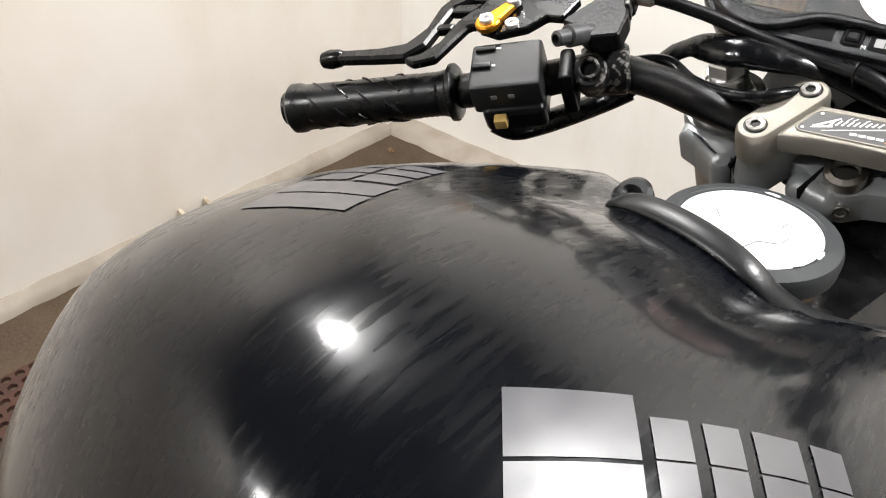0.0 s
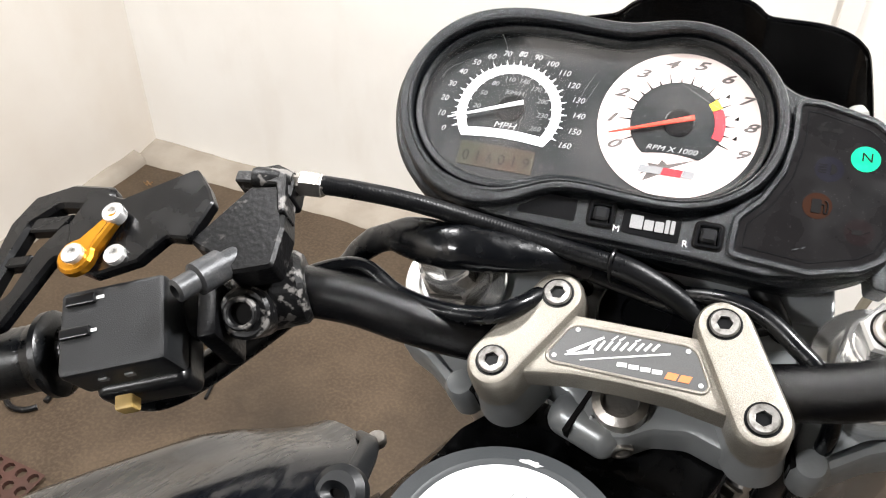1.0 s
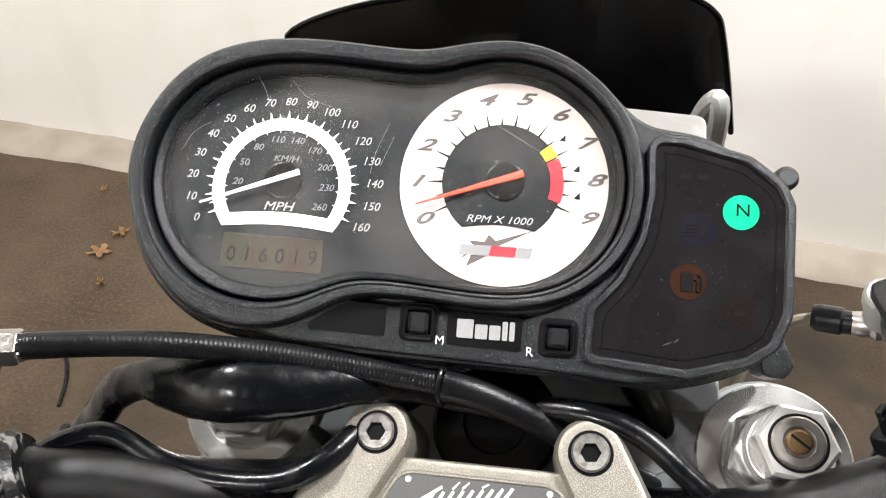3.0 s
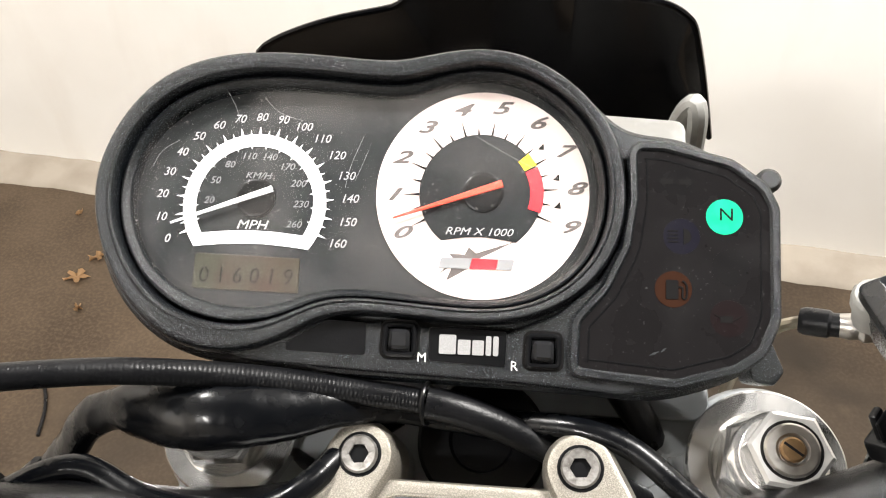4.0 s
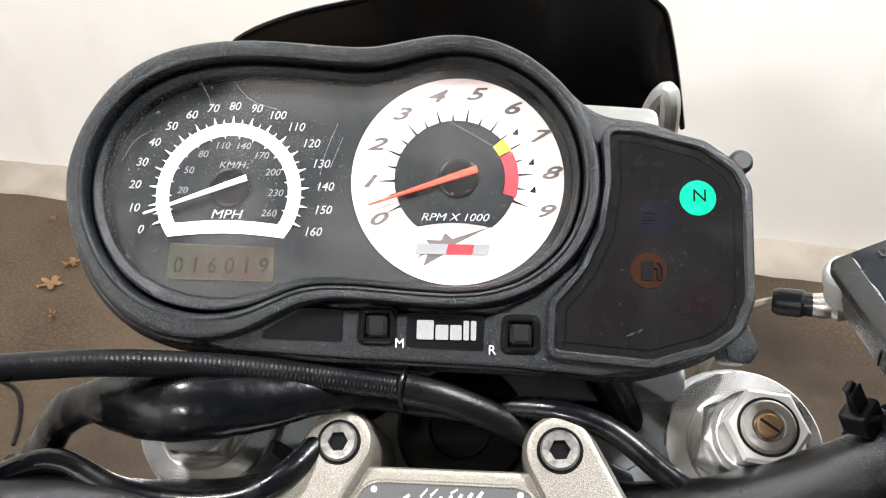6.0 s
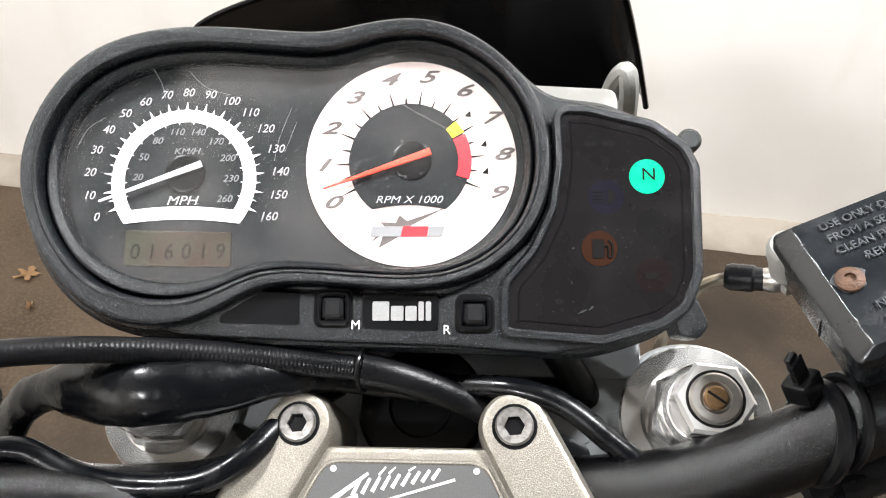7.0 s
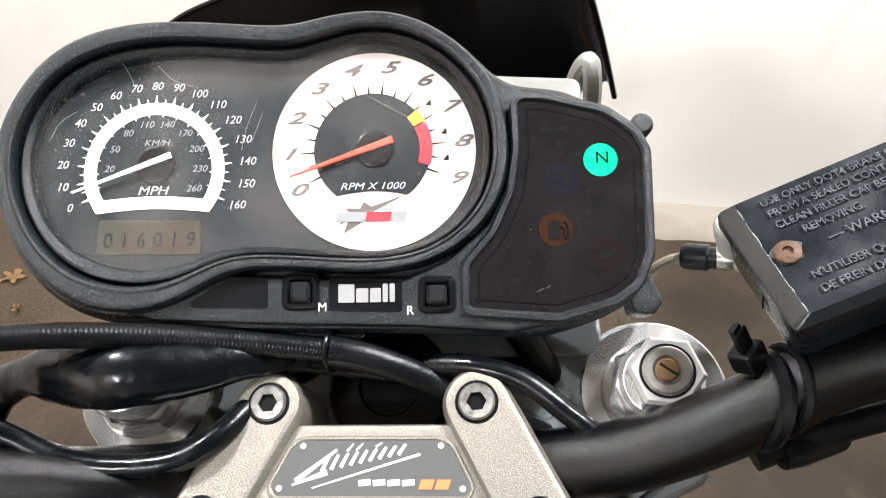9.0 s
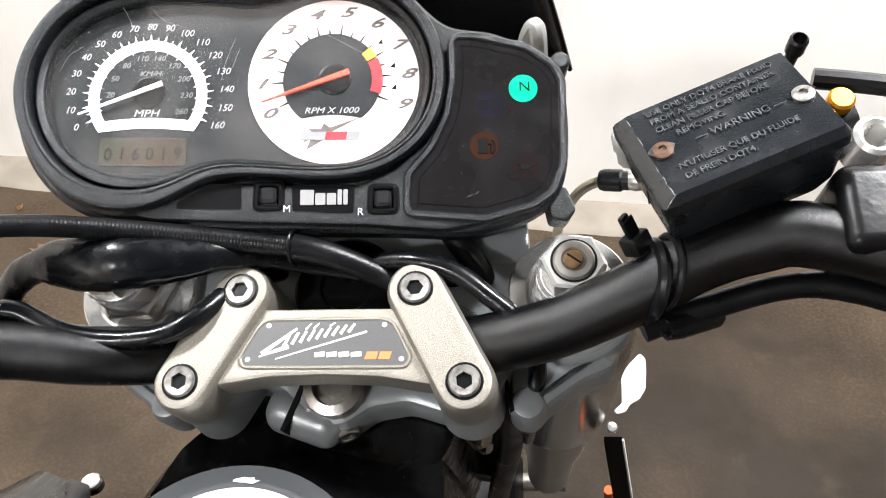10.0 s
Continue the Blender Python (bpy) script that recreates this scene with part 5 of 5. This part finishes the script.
part("banjo", lathe([(4.0, -17), (5.8, -16), (5.8, -9), (6.6, -8), (6.6, -3), (5.6, -1.6), (3.0, -1.4), (2.8, -3)], 12), GREY_PLATE, res, B @ rm @ Matrix.Translation((1.2, 45.6, -8)), "zinc banjo fitting")
bh = emit("brake_hose", tube([(118, 63, -32), (110, 62, -36), (103, 58, -44), (96, 48, -62), (94, 36, -100), (96, 30, -170)], 2.4, 10, 6), CLEAR_TUBE, bike, B, "thin tan breather tube")
part("hose_boot", lathe([(4.4, 0), (5.2, 2), (5.2, 10), (4.4, 11), (4.4, 14)], 16), RUBBER, bh, B @ along((116, 63.5, -32.5), (140, 58, -25)))
part("hose_nipple", lathe([(4.2, -4), (4.9, 0), (4.2, 3), (5.2, 5), (4.4, 8), (5.6, 10), (5.0, 13), (6.4, 15), (6.4, 26)], 16), STEEL, bh, B @ along((132, 60, -27.5), (158, 54, -20)))
tie = emit("cable_tie", tube([(128 + 13.6 * math.sin(a) * 0.28, -2 + 14.2 * math.cos(a), 10 + 14.2 * math.sin(a)) for a in (2 * math.pi * i / 20 for i in range(21))], 2.6, 8, 1), SMOOTH_BLACK, bike, B, "black cable tie round the handlebar")
part("tie_head", block(10, 8.5, 8, 1.4), SMOOTH_BLACK, tie, B @ along((123, 10, 19), (116, 20, 31)) @ pose(0, 0, 0, 0, 0, 20))
part("tie_tail", join(block(4.6, 2.4, 10, 0.8, 2, Matrix.Translation((0, 0, 4))), block(6.4, 1.0, 8, 0.4, 1, Matrix.Translation((0, 1.5, 3.5)))), SMOOTH_BLACK, tie, B @ along((121, 12, 22), (114, 21, 34)) @ pose(0, 0, 0, 0, 0, 20))
part("tie_band", tube([(134 + 13.6 * math.sin(a) * 0.28, 0.5 + 14.0 * math.cos(a), 12 + 14.0 * math.sin(a)) for a in (2 * math.pi * i / 20 for i in range(21))], 1.6, 8, 1), SMOOTH_BLACK, tie, B)
part("tie_plug", lathe([(5, 0), (6, 6), (6, 22), (5, 24)], 14), RUBBER, tie, B @ along((134, -18, 0), (150, -12, -4)))
emit("switch_cable", tube([(126, -18, -2), (150, -10, 0), (190, -4, 8), (240, -20, 10), (290, -40, 14)], 5.2, 12, 6), RUBBER, bike, B, "black switch cable under the handlebar")
lever2 = emit("brake_lever", tube([(196, 78, 22), (222, 72, 24), (270, 58, 28), (330, 28, 30)], 4.2, 10, 5), SMOOTH_BLACK, bike, B, "black brake lever")
part("adjuster_arm", lathe([(5, -3), (5, 4), (4, 5)], 20), GOLD, lever2, B @ Matrix.Translation((200, 60, 31)), "gold anodised lever adjuster")
perch2 = emit("brake_perch", ring_slab(circle(4.8, 24), circle(8.4, 24), -14, 3, 1.5), CHROME, bike, B @ Matrix.Translation((210, 44, 33)), "bright mirror mount ring")
part("perch_clamp", block(30, 34, 34, 6, 3), CAST_BLACK, perch2, B @ Matrix.Translation((206, 14, 24)))
part("mirror_bolt", lathe([(2.6, -20), (2.6, -4), (3.8, -3), (3.8, 4), (2.8, 5), (2.8, 1)], 12), SMOOTH_BLACK, perch2, B @ Matrix.Translation((189, 88, 30)))
emit("throttle_grip", lathe([(12, 0), (19, 1), (19, 4), (16.5, 6), (17, 118), (18.5, 122), (18.5, 127), (6, 130)], 32), RUBBER, bike, B @ along((238, -9, 29), (330, -50, 33)), "black rubber throttle grip")

# --- airbox cover and filler cap
def cover_point(s, q):
    """s runs from the front to the back, q from the left flank over the top to the right flank."""
    a = (q - 0.5) * math.pi * 1.12
    y_mid = -142 - 388 * s
    top_z = 985 + 87.7 * math.sin(min(1, s * 1.643) * math.pi / 2) - 20 * s - 120 * max(0, s - 0.72) ** 1.5 * 4 - 63 * (max(0, s - 0.62) / 0.304) ** 1.8
    half = 188.8 + 51.8 * math.sin(min(1, s * 2.25) * math.pi / 2) - 95 * max(0, s - 0.45) ** 1.6
    low = 197 + 20 * s
    x = half * math.copysign(abs(math.sin(a)), a)
    z = top_z - low * (1 - max(math.cos(a), -0.25))
    side = abs(math.sin(a))
    horn = ease((side - 0.24) / 0.30)
    fwd = (1 - s) ** 3 * (85 * horn + 45 * max(0, side - 0.54))
    shoulder = math.exp(-((side - 0.88) / 0.133) ** 2)
    z += shoulder * (25 * ease(s / 0.10) * (1 - ease((s - 0.22) / 0.28)))
    z -= 18 * math.exp(-((side - 0.52) / 0.20) ** 2) * (1 - ease(s / 0.09))
    lip = (1 - ease((abs(x) - 40) / 36)) * math.exp(-(s / 0.045) ** 2)
    return Vector((x, y_mid + fwd - 10 * lip, z + 22 * lip))


NQ, NS = 48, 40
rings = [[cover_point(i / NS, j / NQ) for j in range(NQ + 1)] for i in range(NS + 1)]
bm = loft(rings, False, False, closed=False)
bmesh.ops.recalc_face_normals(bm, faces=bm.faces)
bmesh.ops.solidify(bm, geom=list(bm.faces), thickness=3.0)
tank = emit("airbox_cover", bm, TANK, bike, BODY, "gloss black tank cover with fine scratches")
rings = []
n_ = 36
for i in range(n_ + 1):
    q = 0.325 + 0.36 * i / n_
    p = cover_point(0, q)
    t = (cover_point(0, q + 0.01) - cover_point(0, q - 0.01)).normalized()
    back = (cover_point(0.04, q) - p)
    back = (back - t * back.dot(t)).normalized()
    up = t.cross(back)
    up = up if up.z > 0 else -up
    w_ = 2.6 + 5.2 * math.sin(math.pi * i / n_) ** 0.5
    rings.append([p + back * (w_ * 0.7 + w_ * math.cos(a)) + up * (0.6 + (1.6 + 0.16 * w_) * math.sin(a)) for a in (2 * math.pi * k / 14 for k in range(14))])
trim = part("edge_trim", loft(rings), TRIM, tank, BODY, "dull rubber edge trim")
oval = lambda a_, b_: [Vector((a_ * math.cos(2 * math.pi * k / 32), b_ * math.sin(2 * math.pi * k / 32))) for k in range(32)]
lobe = axes((-75, -108, 969), (0.98, 0.10, -0.05), (-0.055, 0.818, 0.549))
part("trim_tab", ring_slab(oval(4.0, 2.2), oval(12.5, 13.5), -6, 3.5, 3.2), TRIM, trim, BODY @ lobe, "rounded end of the trim with a slot")
# dark oval as the shade inside the slot
part("slot_shade", slab(oval(4.6, 2.8), -5, -1.5, 0.1), DARK_PRINT_SHADE, trim, BODY @ lobe)
# printed bars on both shoulders of the cover, laid on its skin
skin = BVHTree.FromPolygons([cover_point(i / NS, j / NQ) for i in range(NS + 1) for j in range(NQ + 1)],
                            [(i * (NQ + 1) + j, i * (NQ + 1) + j + 1, (i + 1) * (NQ + 1) + j + 1, (i + 1) * (NQ + 1) + j) for i in range(NS) for j in range(NQ)])


def decal(corners, n=6):
    """A thin patch over the cover; corners are seen from above."""
    p = [Vector(q) for q in corners]
    up_ = []
    for i in range(n + 1):
        for j in range(n + 1):
            s, t = i / n, j / n
            q = p[0] * (1 - s) * (1 - t) + p[1] * s * (1 - t) + p[2] * s * t + p[3] * (1 - s) * t
            hit, nrm, _, _ = skin.ray_cast(Vector((q.x, q.y, 1300)), Vector((0, 0, -1)))
            nrm = nrm if nrm.z > 0 else -nrm
            up_.append(hit + nrm * 0.5)
    bm_ = bmesh.new()
    vs = [bm_.verts.new(v) for v in up_]
    for i in range(n):
        for j in range(n):
            bm_.faces.new((vs[i * (n + 1) + j], vs[(i + 1) * (n + 1) + j], vs[(i + 1) * (n + 1) + j + 1], vs[i * (n + 1) + j + 1]))
    return bm_


def bar_decal(o_, u_, v_, u0, u1, v0, v1):
    """One printed bar: o_ the mark's corner, u_ along the shoulder, v_ outwards."""
    o_, u_, v_ = Vector(o_), Vector(u_), Vector(v_)
    q = [o_ + u_ * u0 + v_ * v0, o_ + u_ * u0 + v_ * v1, o_ + u_ * u1 + v_ * v1, o_ + u_ * u1 + v_ * v0]
    part("decal", decal([(p.x, p.y) for p in q]), DECAL, tank, BODY, "grey printed bar on the cover")


right_mark = (67, -348), (0.465, 0.885), (0.78, -0.63)
left_mark = (-48, -336), (-0.38, 0.925), (-0.81, -0.586)
for v0, v1 in ((0, 24), (25.5, 50)):
    bar_decal(*right_mark, 0, 46, v0, v1)
u0 = 51
for length in (14.5, 14.5, 20, 15):
    bar_decal(*right_mark, u0, u0 + length, 8, 23)
    bar_decal(*right_mark, u0, u0 + length, 23.8, 52)
    u0 += length + 5.5
for u0, u1 in ((0, 20), (22, 42)):
    bar_decal(*left_mark, u0, u1, 0, 50)
for u0, u1 in ((46, 62), (65, 79), (82, 94)):
    bar_decal(*left_mark, u0, u1, 4, 26)
    bar_decal(*left_mark, u0, u1, 29, 47)
cap = emit("filler_cap", lathe([(50, 964), (53, 965), (53.5, 974), (52, 978), (44, 980), (42, 979)], 56), CAP_RING, bike, BODY @ Matrix.Translation((0, -93, 0)), "dark grey filler cap ring")
part("cap_neck", lathe([(51, 930), (51.2, 950), (50.6, 965.5)], 56), SHROUD, cap, BODY @ Matrix.Translation((0, -93, 0)), "tarnished metal filler neck")
part("cap_face", lathe([(42, 970), (42, 978.6), (40.5, 979.6)], 56), CAP_WHITE, cap, BODY @ Matrix.Translation((0, -93, 0)), "white filler cap face")
for cx, cy, turn, seed in ((-13, 42, 107, 2), (41.5, 7, 10, 5), (39.5, -11, -16, 8)):
    rnd_ = random.Random(seed)
    chip = [Vector(((4.6 + rnd_.uniform(-1.2, 1.2)) * math.cos(2 * math.pi * k / 14), (1.4 + rnd_.uniform(-0.6, 0.6)) * math.sin(2 * math.pi * k / 14))) for k in range(14)]
    part("paint_chip", slab(chip, 0, 0.5, 0.15), CAP_WHITE, cap, BODY @ Matrix.Translation((cx, -93 + cy, 979.6)) @ pose(0, 0, 0, 0, 0, turn - 90), "flake of white paint on the ring")
shield = rounded([(-17, -25), (-15, -8), (-24, 0), (-22, 13), (-11, 14), (-11, 26), (3, 27), (12, 23), (12, 13), (21, 9), (22, -2), (12, -10), (10, -28)], [2, 4, 4, 5, 3, 4, 6, 4, 3, 4, 4, 4, 2], 4)
part("cap_shield", ring_slab(offset(shield, -0.4), shield, 979, 979.9, 0.1), ADJUSTER, cap, BODY @ Matrix.Translation((0, -93, 0)), "thin dark outline of the cap's flap")
part("cap_flap", slab(offset(shield, -0.5), 979, 980.0, 0.2), CAP_WHITE, cap, BODY @ Matrix.Translation((0, -93, 0)))

# --- frame, seat, wheels and engine below
frame_ob = emit("main_frame", loft([at(rounded([(-60, 20), (60, 20), (80, -40), (95, -140), (-95, -140), (-80, -40)], 18, 4), 780), at(rounded([(-62, 20), (62, 20), (90, -40), (105, -150), (-105, -150), (-90, -40)], 18, 4), 900),
                                   at(rounded([(-50, 10), (50, 10), (64, -30), (66, -140), (-66, -140), (-64, -30)], 18, 4), 946)]), LEVER, bike, BODY, "black aluminium frame head")
for sx in (-1, 1):
    part("frame_spar", tube([(sx * 70, -60, 860), (sx * 140, -220, 800), (sx * 150, -380, 700), (sx * 120, -520, 560)], 42, 14, 6), SMOOTH_BLACK, frame_ob, BODY)
    part("cover_screw", lathe([(5, 0), (5, 4), (4, 5)], 12), STEEL, frame_ob, BODY @ Matrix.Translation((-102 if sx < 0 else 80, -52 if sx < 0 else -25, 928 if sx < 0 else 905)))
part("head_tube", lathe([(34, -290), (40, -280), (40, -90), (37, -84), (41, -80), (41, -70), (36, -67)], 36), LEVER, frame_ob, B @ Matrix.Translation((8, -34, 0)), "gloss black steering head")
for z_, r_ in ((-88, 5.0), (-112, 6.2), (-140, 4.4)):
    part("head_fitting", lathe([(r_ * 0.6, -6), (r_, -5), (r_, 3), (r_ * 0.7, 5)], 8), STEEL, frame_ob, B @ Matrix.Translation((56, -40, z_)) @ pose(0, 0, 0, 30, 60, 0), "small bright hose fitting")
part("engine", block(300, 420, 380, 30, 3), CAST_BLACK, frame_ob, BODY @ Matrix.Translation((0, -330, 470)))
part("seat", loft([at(rounded([(-110, -560), (110, -560), (100, -900), (60, -1020), (-60, -1020), (-100, -900)], 40, 5), 790), at(rounded([(-130, -540), (130, -540), (120, -900), (70, -1040), (-70, -1040), (-120, -900)], 50, 5), 830),
                   at(rounded([(-90, -560), (90, -560), (80, -900), (40, -1000), (-40, -1000), (-80, -900)], 40, 5), 865)]), RUBBER, frame_ob, BODY)
part("swingarm", block(220, 480, 60, 20, 3), GREY_CAST, frame_ob, BODY @ Matrix.Translation((0, -740, 330)))


def wheel(name, m, radius, width):
    tyre = emit(name, tube([(0, (radius - width / 2) * math.cos(a), (radius - width / 2) * math.sin(a)) for a in (2 * math.pi * i / 48 for i in range(49))], width / 2, 16, 1, False), TYRE, bike, m, "black road tyre on a dark cast wheel")
    part("rim", ring_slab(circle(radius - width * 0.98, 48), circle(radius - width * 0.8, 48), -width * 0.4, width * 0.4, 3), SMOOTH_BLACK, tyre, m @ pose(0, 0, 0, 0, 90, 0))
    part("hub", lathe([(30, -70), (45, -60), (45, 60), (30, 70)], 28), SMOOTH_BLACK, tyre, m @ pose(0, 0, 0, 0, 90, 0))
    for i in range(6):
        part("spoke", block(26, radius - width * 0.9 - 36, 22, 4), SMOOTH_BLACK, tyre, m @ pose(0, 0, 0, 60 * i, 0, 0) @ Matrix.Translation((0, (radius - width * 0.9) / 2 + 18, 0)))


front_r = 300
low = (0.300 - 1.03 - BAR[2][1] * 0.020) / BAR[2][2] * 1000
wheel("front_wheel", B @ Matrix.Translation((0, 20, low)), front_r, 118)
emit("front_axle", lathe([(12, -125), (12, 125)], 16), STEEL, bike, B @ Matrix.Translation((0, 20, low)) @ pose(0, 0, 0, 0, 90, 0))
wheel("rear_wheel", BODY @ Matrix.Translation((0, -900, 318)), 318, 178)

# ------------------------------------------------------------ ceiling lamps
for lx, ly, power in LAMPS:
    fitting = tagged(new("ceiling_lamp"), "round white ceiling lamp, switched on", "ceiling lamp", "ceiling lamps")
    at_lamp = Matrix.Translation((lx, ly, Z_CEIL - 0.078))
    part("housing", lathe([(0.152, 0.078), (0.155, 0.03), (0.144, 0.004), (0.132, 0.0), (0.130, 0.012)], 32), CAP_WHITE, fitting, at_lamp)
    part("diffuser", lathe([(0.128, 0.012), (0.128, 0.006), (0.120, 0.003)], 32), DIFFUSER, fitting, at_lamp, "glowing white diffuser")


# ------------------------------------------------------------ things on the floor
def leaf(m, size, seed):
    """A dry lobed leaf, curled at its rim."""
    rnd = random.Random(seed)
    bm_ = bmesh.new()
    n = 30
    mid = bm_.verts.new((0, 0, 0.004))
    rim = []
    for i in range(n):
        a_ = 2 * math.pi * i / n
        r_ = size * (0.62 + 0.3 * math.sin(5 * a_ + seed) + 0.12 * rnd.random())
        rim.append(bm_.verts.new((r_ * math.cos(a_), 0.7 * r_ * math.sin(a_), 0.003 + 0.010 * rnd.random())))
    for i in range(n):
        bm_.faces.new((mid, rim[i], rim[(i + 1) % n]))
    bmesh.ops.solidify(bm_, geom=list(bm_.faces), thickness=0.0012)
    return tagged(emit("dry_leaf", bm_, LEAF, None, m), "dry curled orange leaf on the concrete floor", "leaf", "dry leaves on the floor")


leaf(pose(-1.0, 0.925, 0.001), 0.033, 1)
leaf(pose(-0.985, 0.99, 0.001, 0, 0, 40), 0.024, 2)
leaf(pose(-1.10, 1.12, 0.001, 0, 0, 80), 0.012, 3)
leaf(pose(-1.50, 1.11, 0.001, 0, 0, 10), 0.014, 4)
leaf(pose(-0.95, 0.84, 0.001, 0, 0, 120), 0.014, 5)
ring_m = pose(-1.195, 0.395, 0.006)
# thin white outline on the floor, in the filler cap's white
tagged(emit("white_floor_piece", slab([Vector((0.321 + x_, 0.765 + y_)) for x_, y_ in rounded([(0.022, 0.088), (0.032, 0.074), (0.032, 0.040), (0.028, -0.001), (0.016, -0.025), (-0.003, -0.040), (-0.011, -0.057), (-0.027, -0.065), (-0.034, -0.059), (-0.018, -0.039), (-0.017, 0.000), (-0.017, 0.027), (-0.001, 0.056)], 0.012, 3)], 0.0005, 0.004, 0.0015), CAP_WHITE), "flat bright white piece on the floor", "scrap")
tagged(emit("hose_clip", tube([(0.045 * math.cos(a_), 0.040 * math.sin(a_), 0) for a_ in (2 * math.pi * i / 28 for i in range(27))], 0.006, 8, 1), CAST_BLACK, None, ring_m), "dark round hose clip lying on the floor", "hose clip")
tagged(emit("cable_scrap", tube([(-1.04, 0.645, 0.004), (-1.02, 0.67, 0.004), (-0.97, 0.67, 0.004), (-0.92, 0.65, 0.004), (-0.885, 0.60, 0.004), (-0.865, 0.54, 0.004)], 0.0035, 8, 6), RUBBER, None), "scrap of thin black cable on the floor", "cable")
tagged(emit("oil_stain", slab([Vector((-1.105 + (0.05 + 0.012 * math.sin(3 * a_) + 0.008 * math.sin(7 * a_)) * math.cos(a_), 0.54 + (0.034 + 0.008 * math.cos(4 * a_)) * math.sin(a_))) for a_ in (2 * math.pi * i / 40 for i in range(40))], 0.0, 0.0012, 0.0003), OIL), "dark oil stain on the concrete floor", "stain", kind="structure")
# pale steel channel on a castor by the wall
br = tagged(new("steel_bracket"), "pale yellow rusty steel channel on a castor", "bracket")
for y_ in (0.385, 0.465):
    part("channel_flange", block(0.27, 0.012, 0.042, 0.003, 2), PALE_METAL, br, Matrix.Translation((-1.485, y_, 0.040)) @ pose(0, 0, 0, 0, 0, -14))
part("channel_web", block(0.26, 0.075, 0.006, 0.002, 1), RUST, br, Matrix.Translation((-1.485, 0.425, 0.024)) @ pose(0, 0, 0, 0, 0, -14))
part("end_plate", block(0.012, 0.10, 0.044, 0.003, 2), PALE_METAL, br, Matrix.Translation((-1.36, 0.39, 0.044)) @ pose(0, 0, 0, 0, 0, -14))
part("castor", lathe([(0.010, -0.012), (0.019, -0.010), (0.019, 0.010), (0.010, 0.012)], 20), STEEL, br, Matrix.Translation((-1.365, 0.345, 0.019)) @ pose(0, 0, 0, 90, 0, 30))
part("castor_fork", block(0.02, 0.03, 0.03, 0.003, 1), STEEL, br, Matrix.Translation((-1.37, 0.36, 0.040)))
# red-brown mat with round holes
mat_ob = tagged(new("rubber_mat"), "red-brown perforated rubber mat on the floor", "mat")
mx, my = (-1.40, -0.98), (-0.64, 0.27)
step = 0.03
nx_, ny_ = int((mx[1] - mx[0]) / step), int((my[1] - my[0]) / step)
vs, fs = [], []


def mat_cell(cx, cy):
    base = len(vs)
    sq = [(-1, -1), (0, -1), (1, -1), (1, 0), (1, 1), (0, 1), (-1, 1), (-1, 0)]
    for z in (0.010, 0.0):
        for qx, qy in sq:
            vs.append((cx + qx * step / 2, cy + qy * step / 2, z))
        for qx, qy in sq:
            l_ = math.hypot(qx, qy)
            vs.append((cx + qx / l_ * step * 0.36, cy + qy / l_ * step * 0.36, z))
    for i in range(8):
        j = (i + 1) % 8
        fs.append((base + i, base + j, base + 8 + j, base + 8 + i))
        fs.append((base + 8 + i, base + 8 + j, base + 24 + j, base + 24 + i))


for i in range(nx_):
    for j in range(ny_):
        mat_cell(mx[0] + step * (i + 0.5), my[0] + step * (j + 0.5))
me_ = bpy.data.meshes.new("mat_grid")
me_.from_pydata(vs, [], fs)
me_.materials.append(MAT_RED)
grid_ob = new("mat_grid", me_)
grid_ob.parent = mat_ob
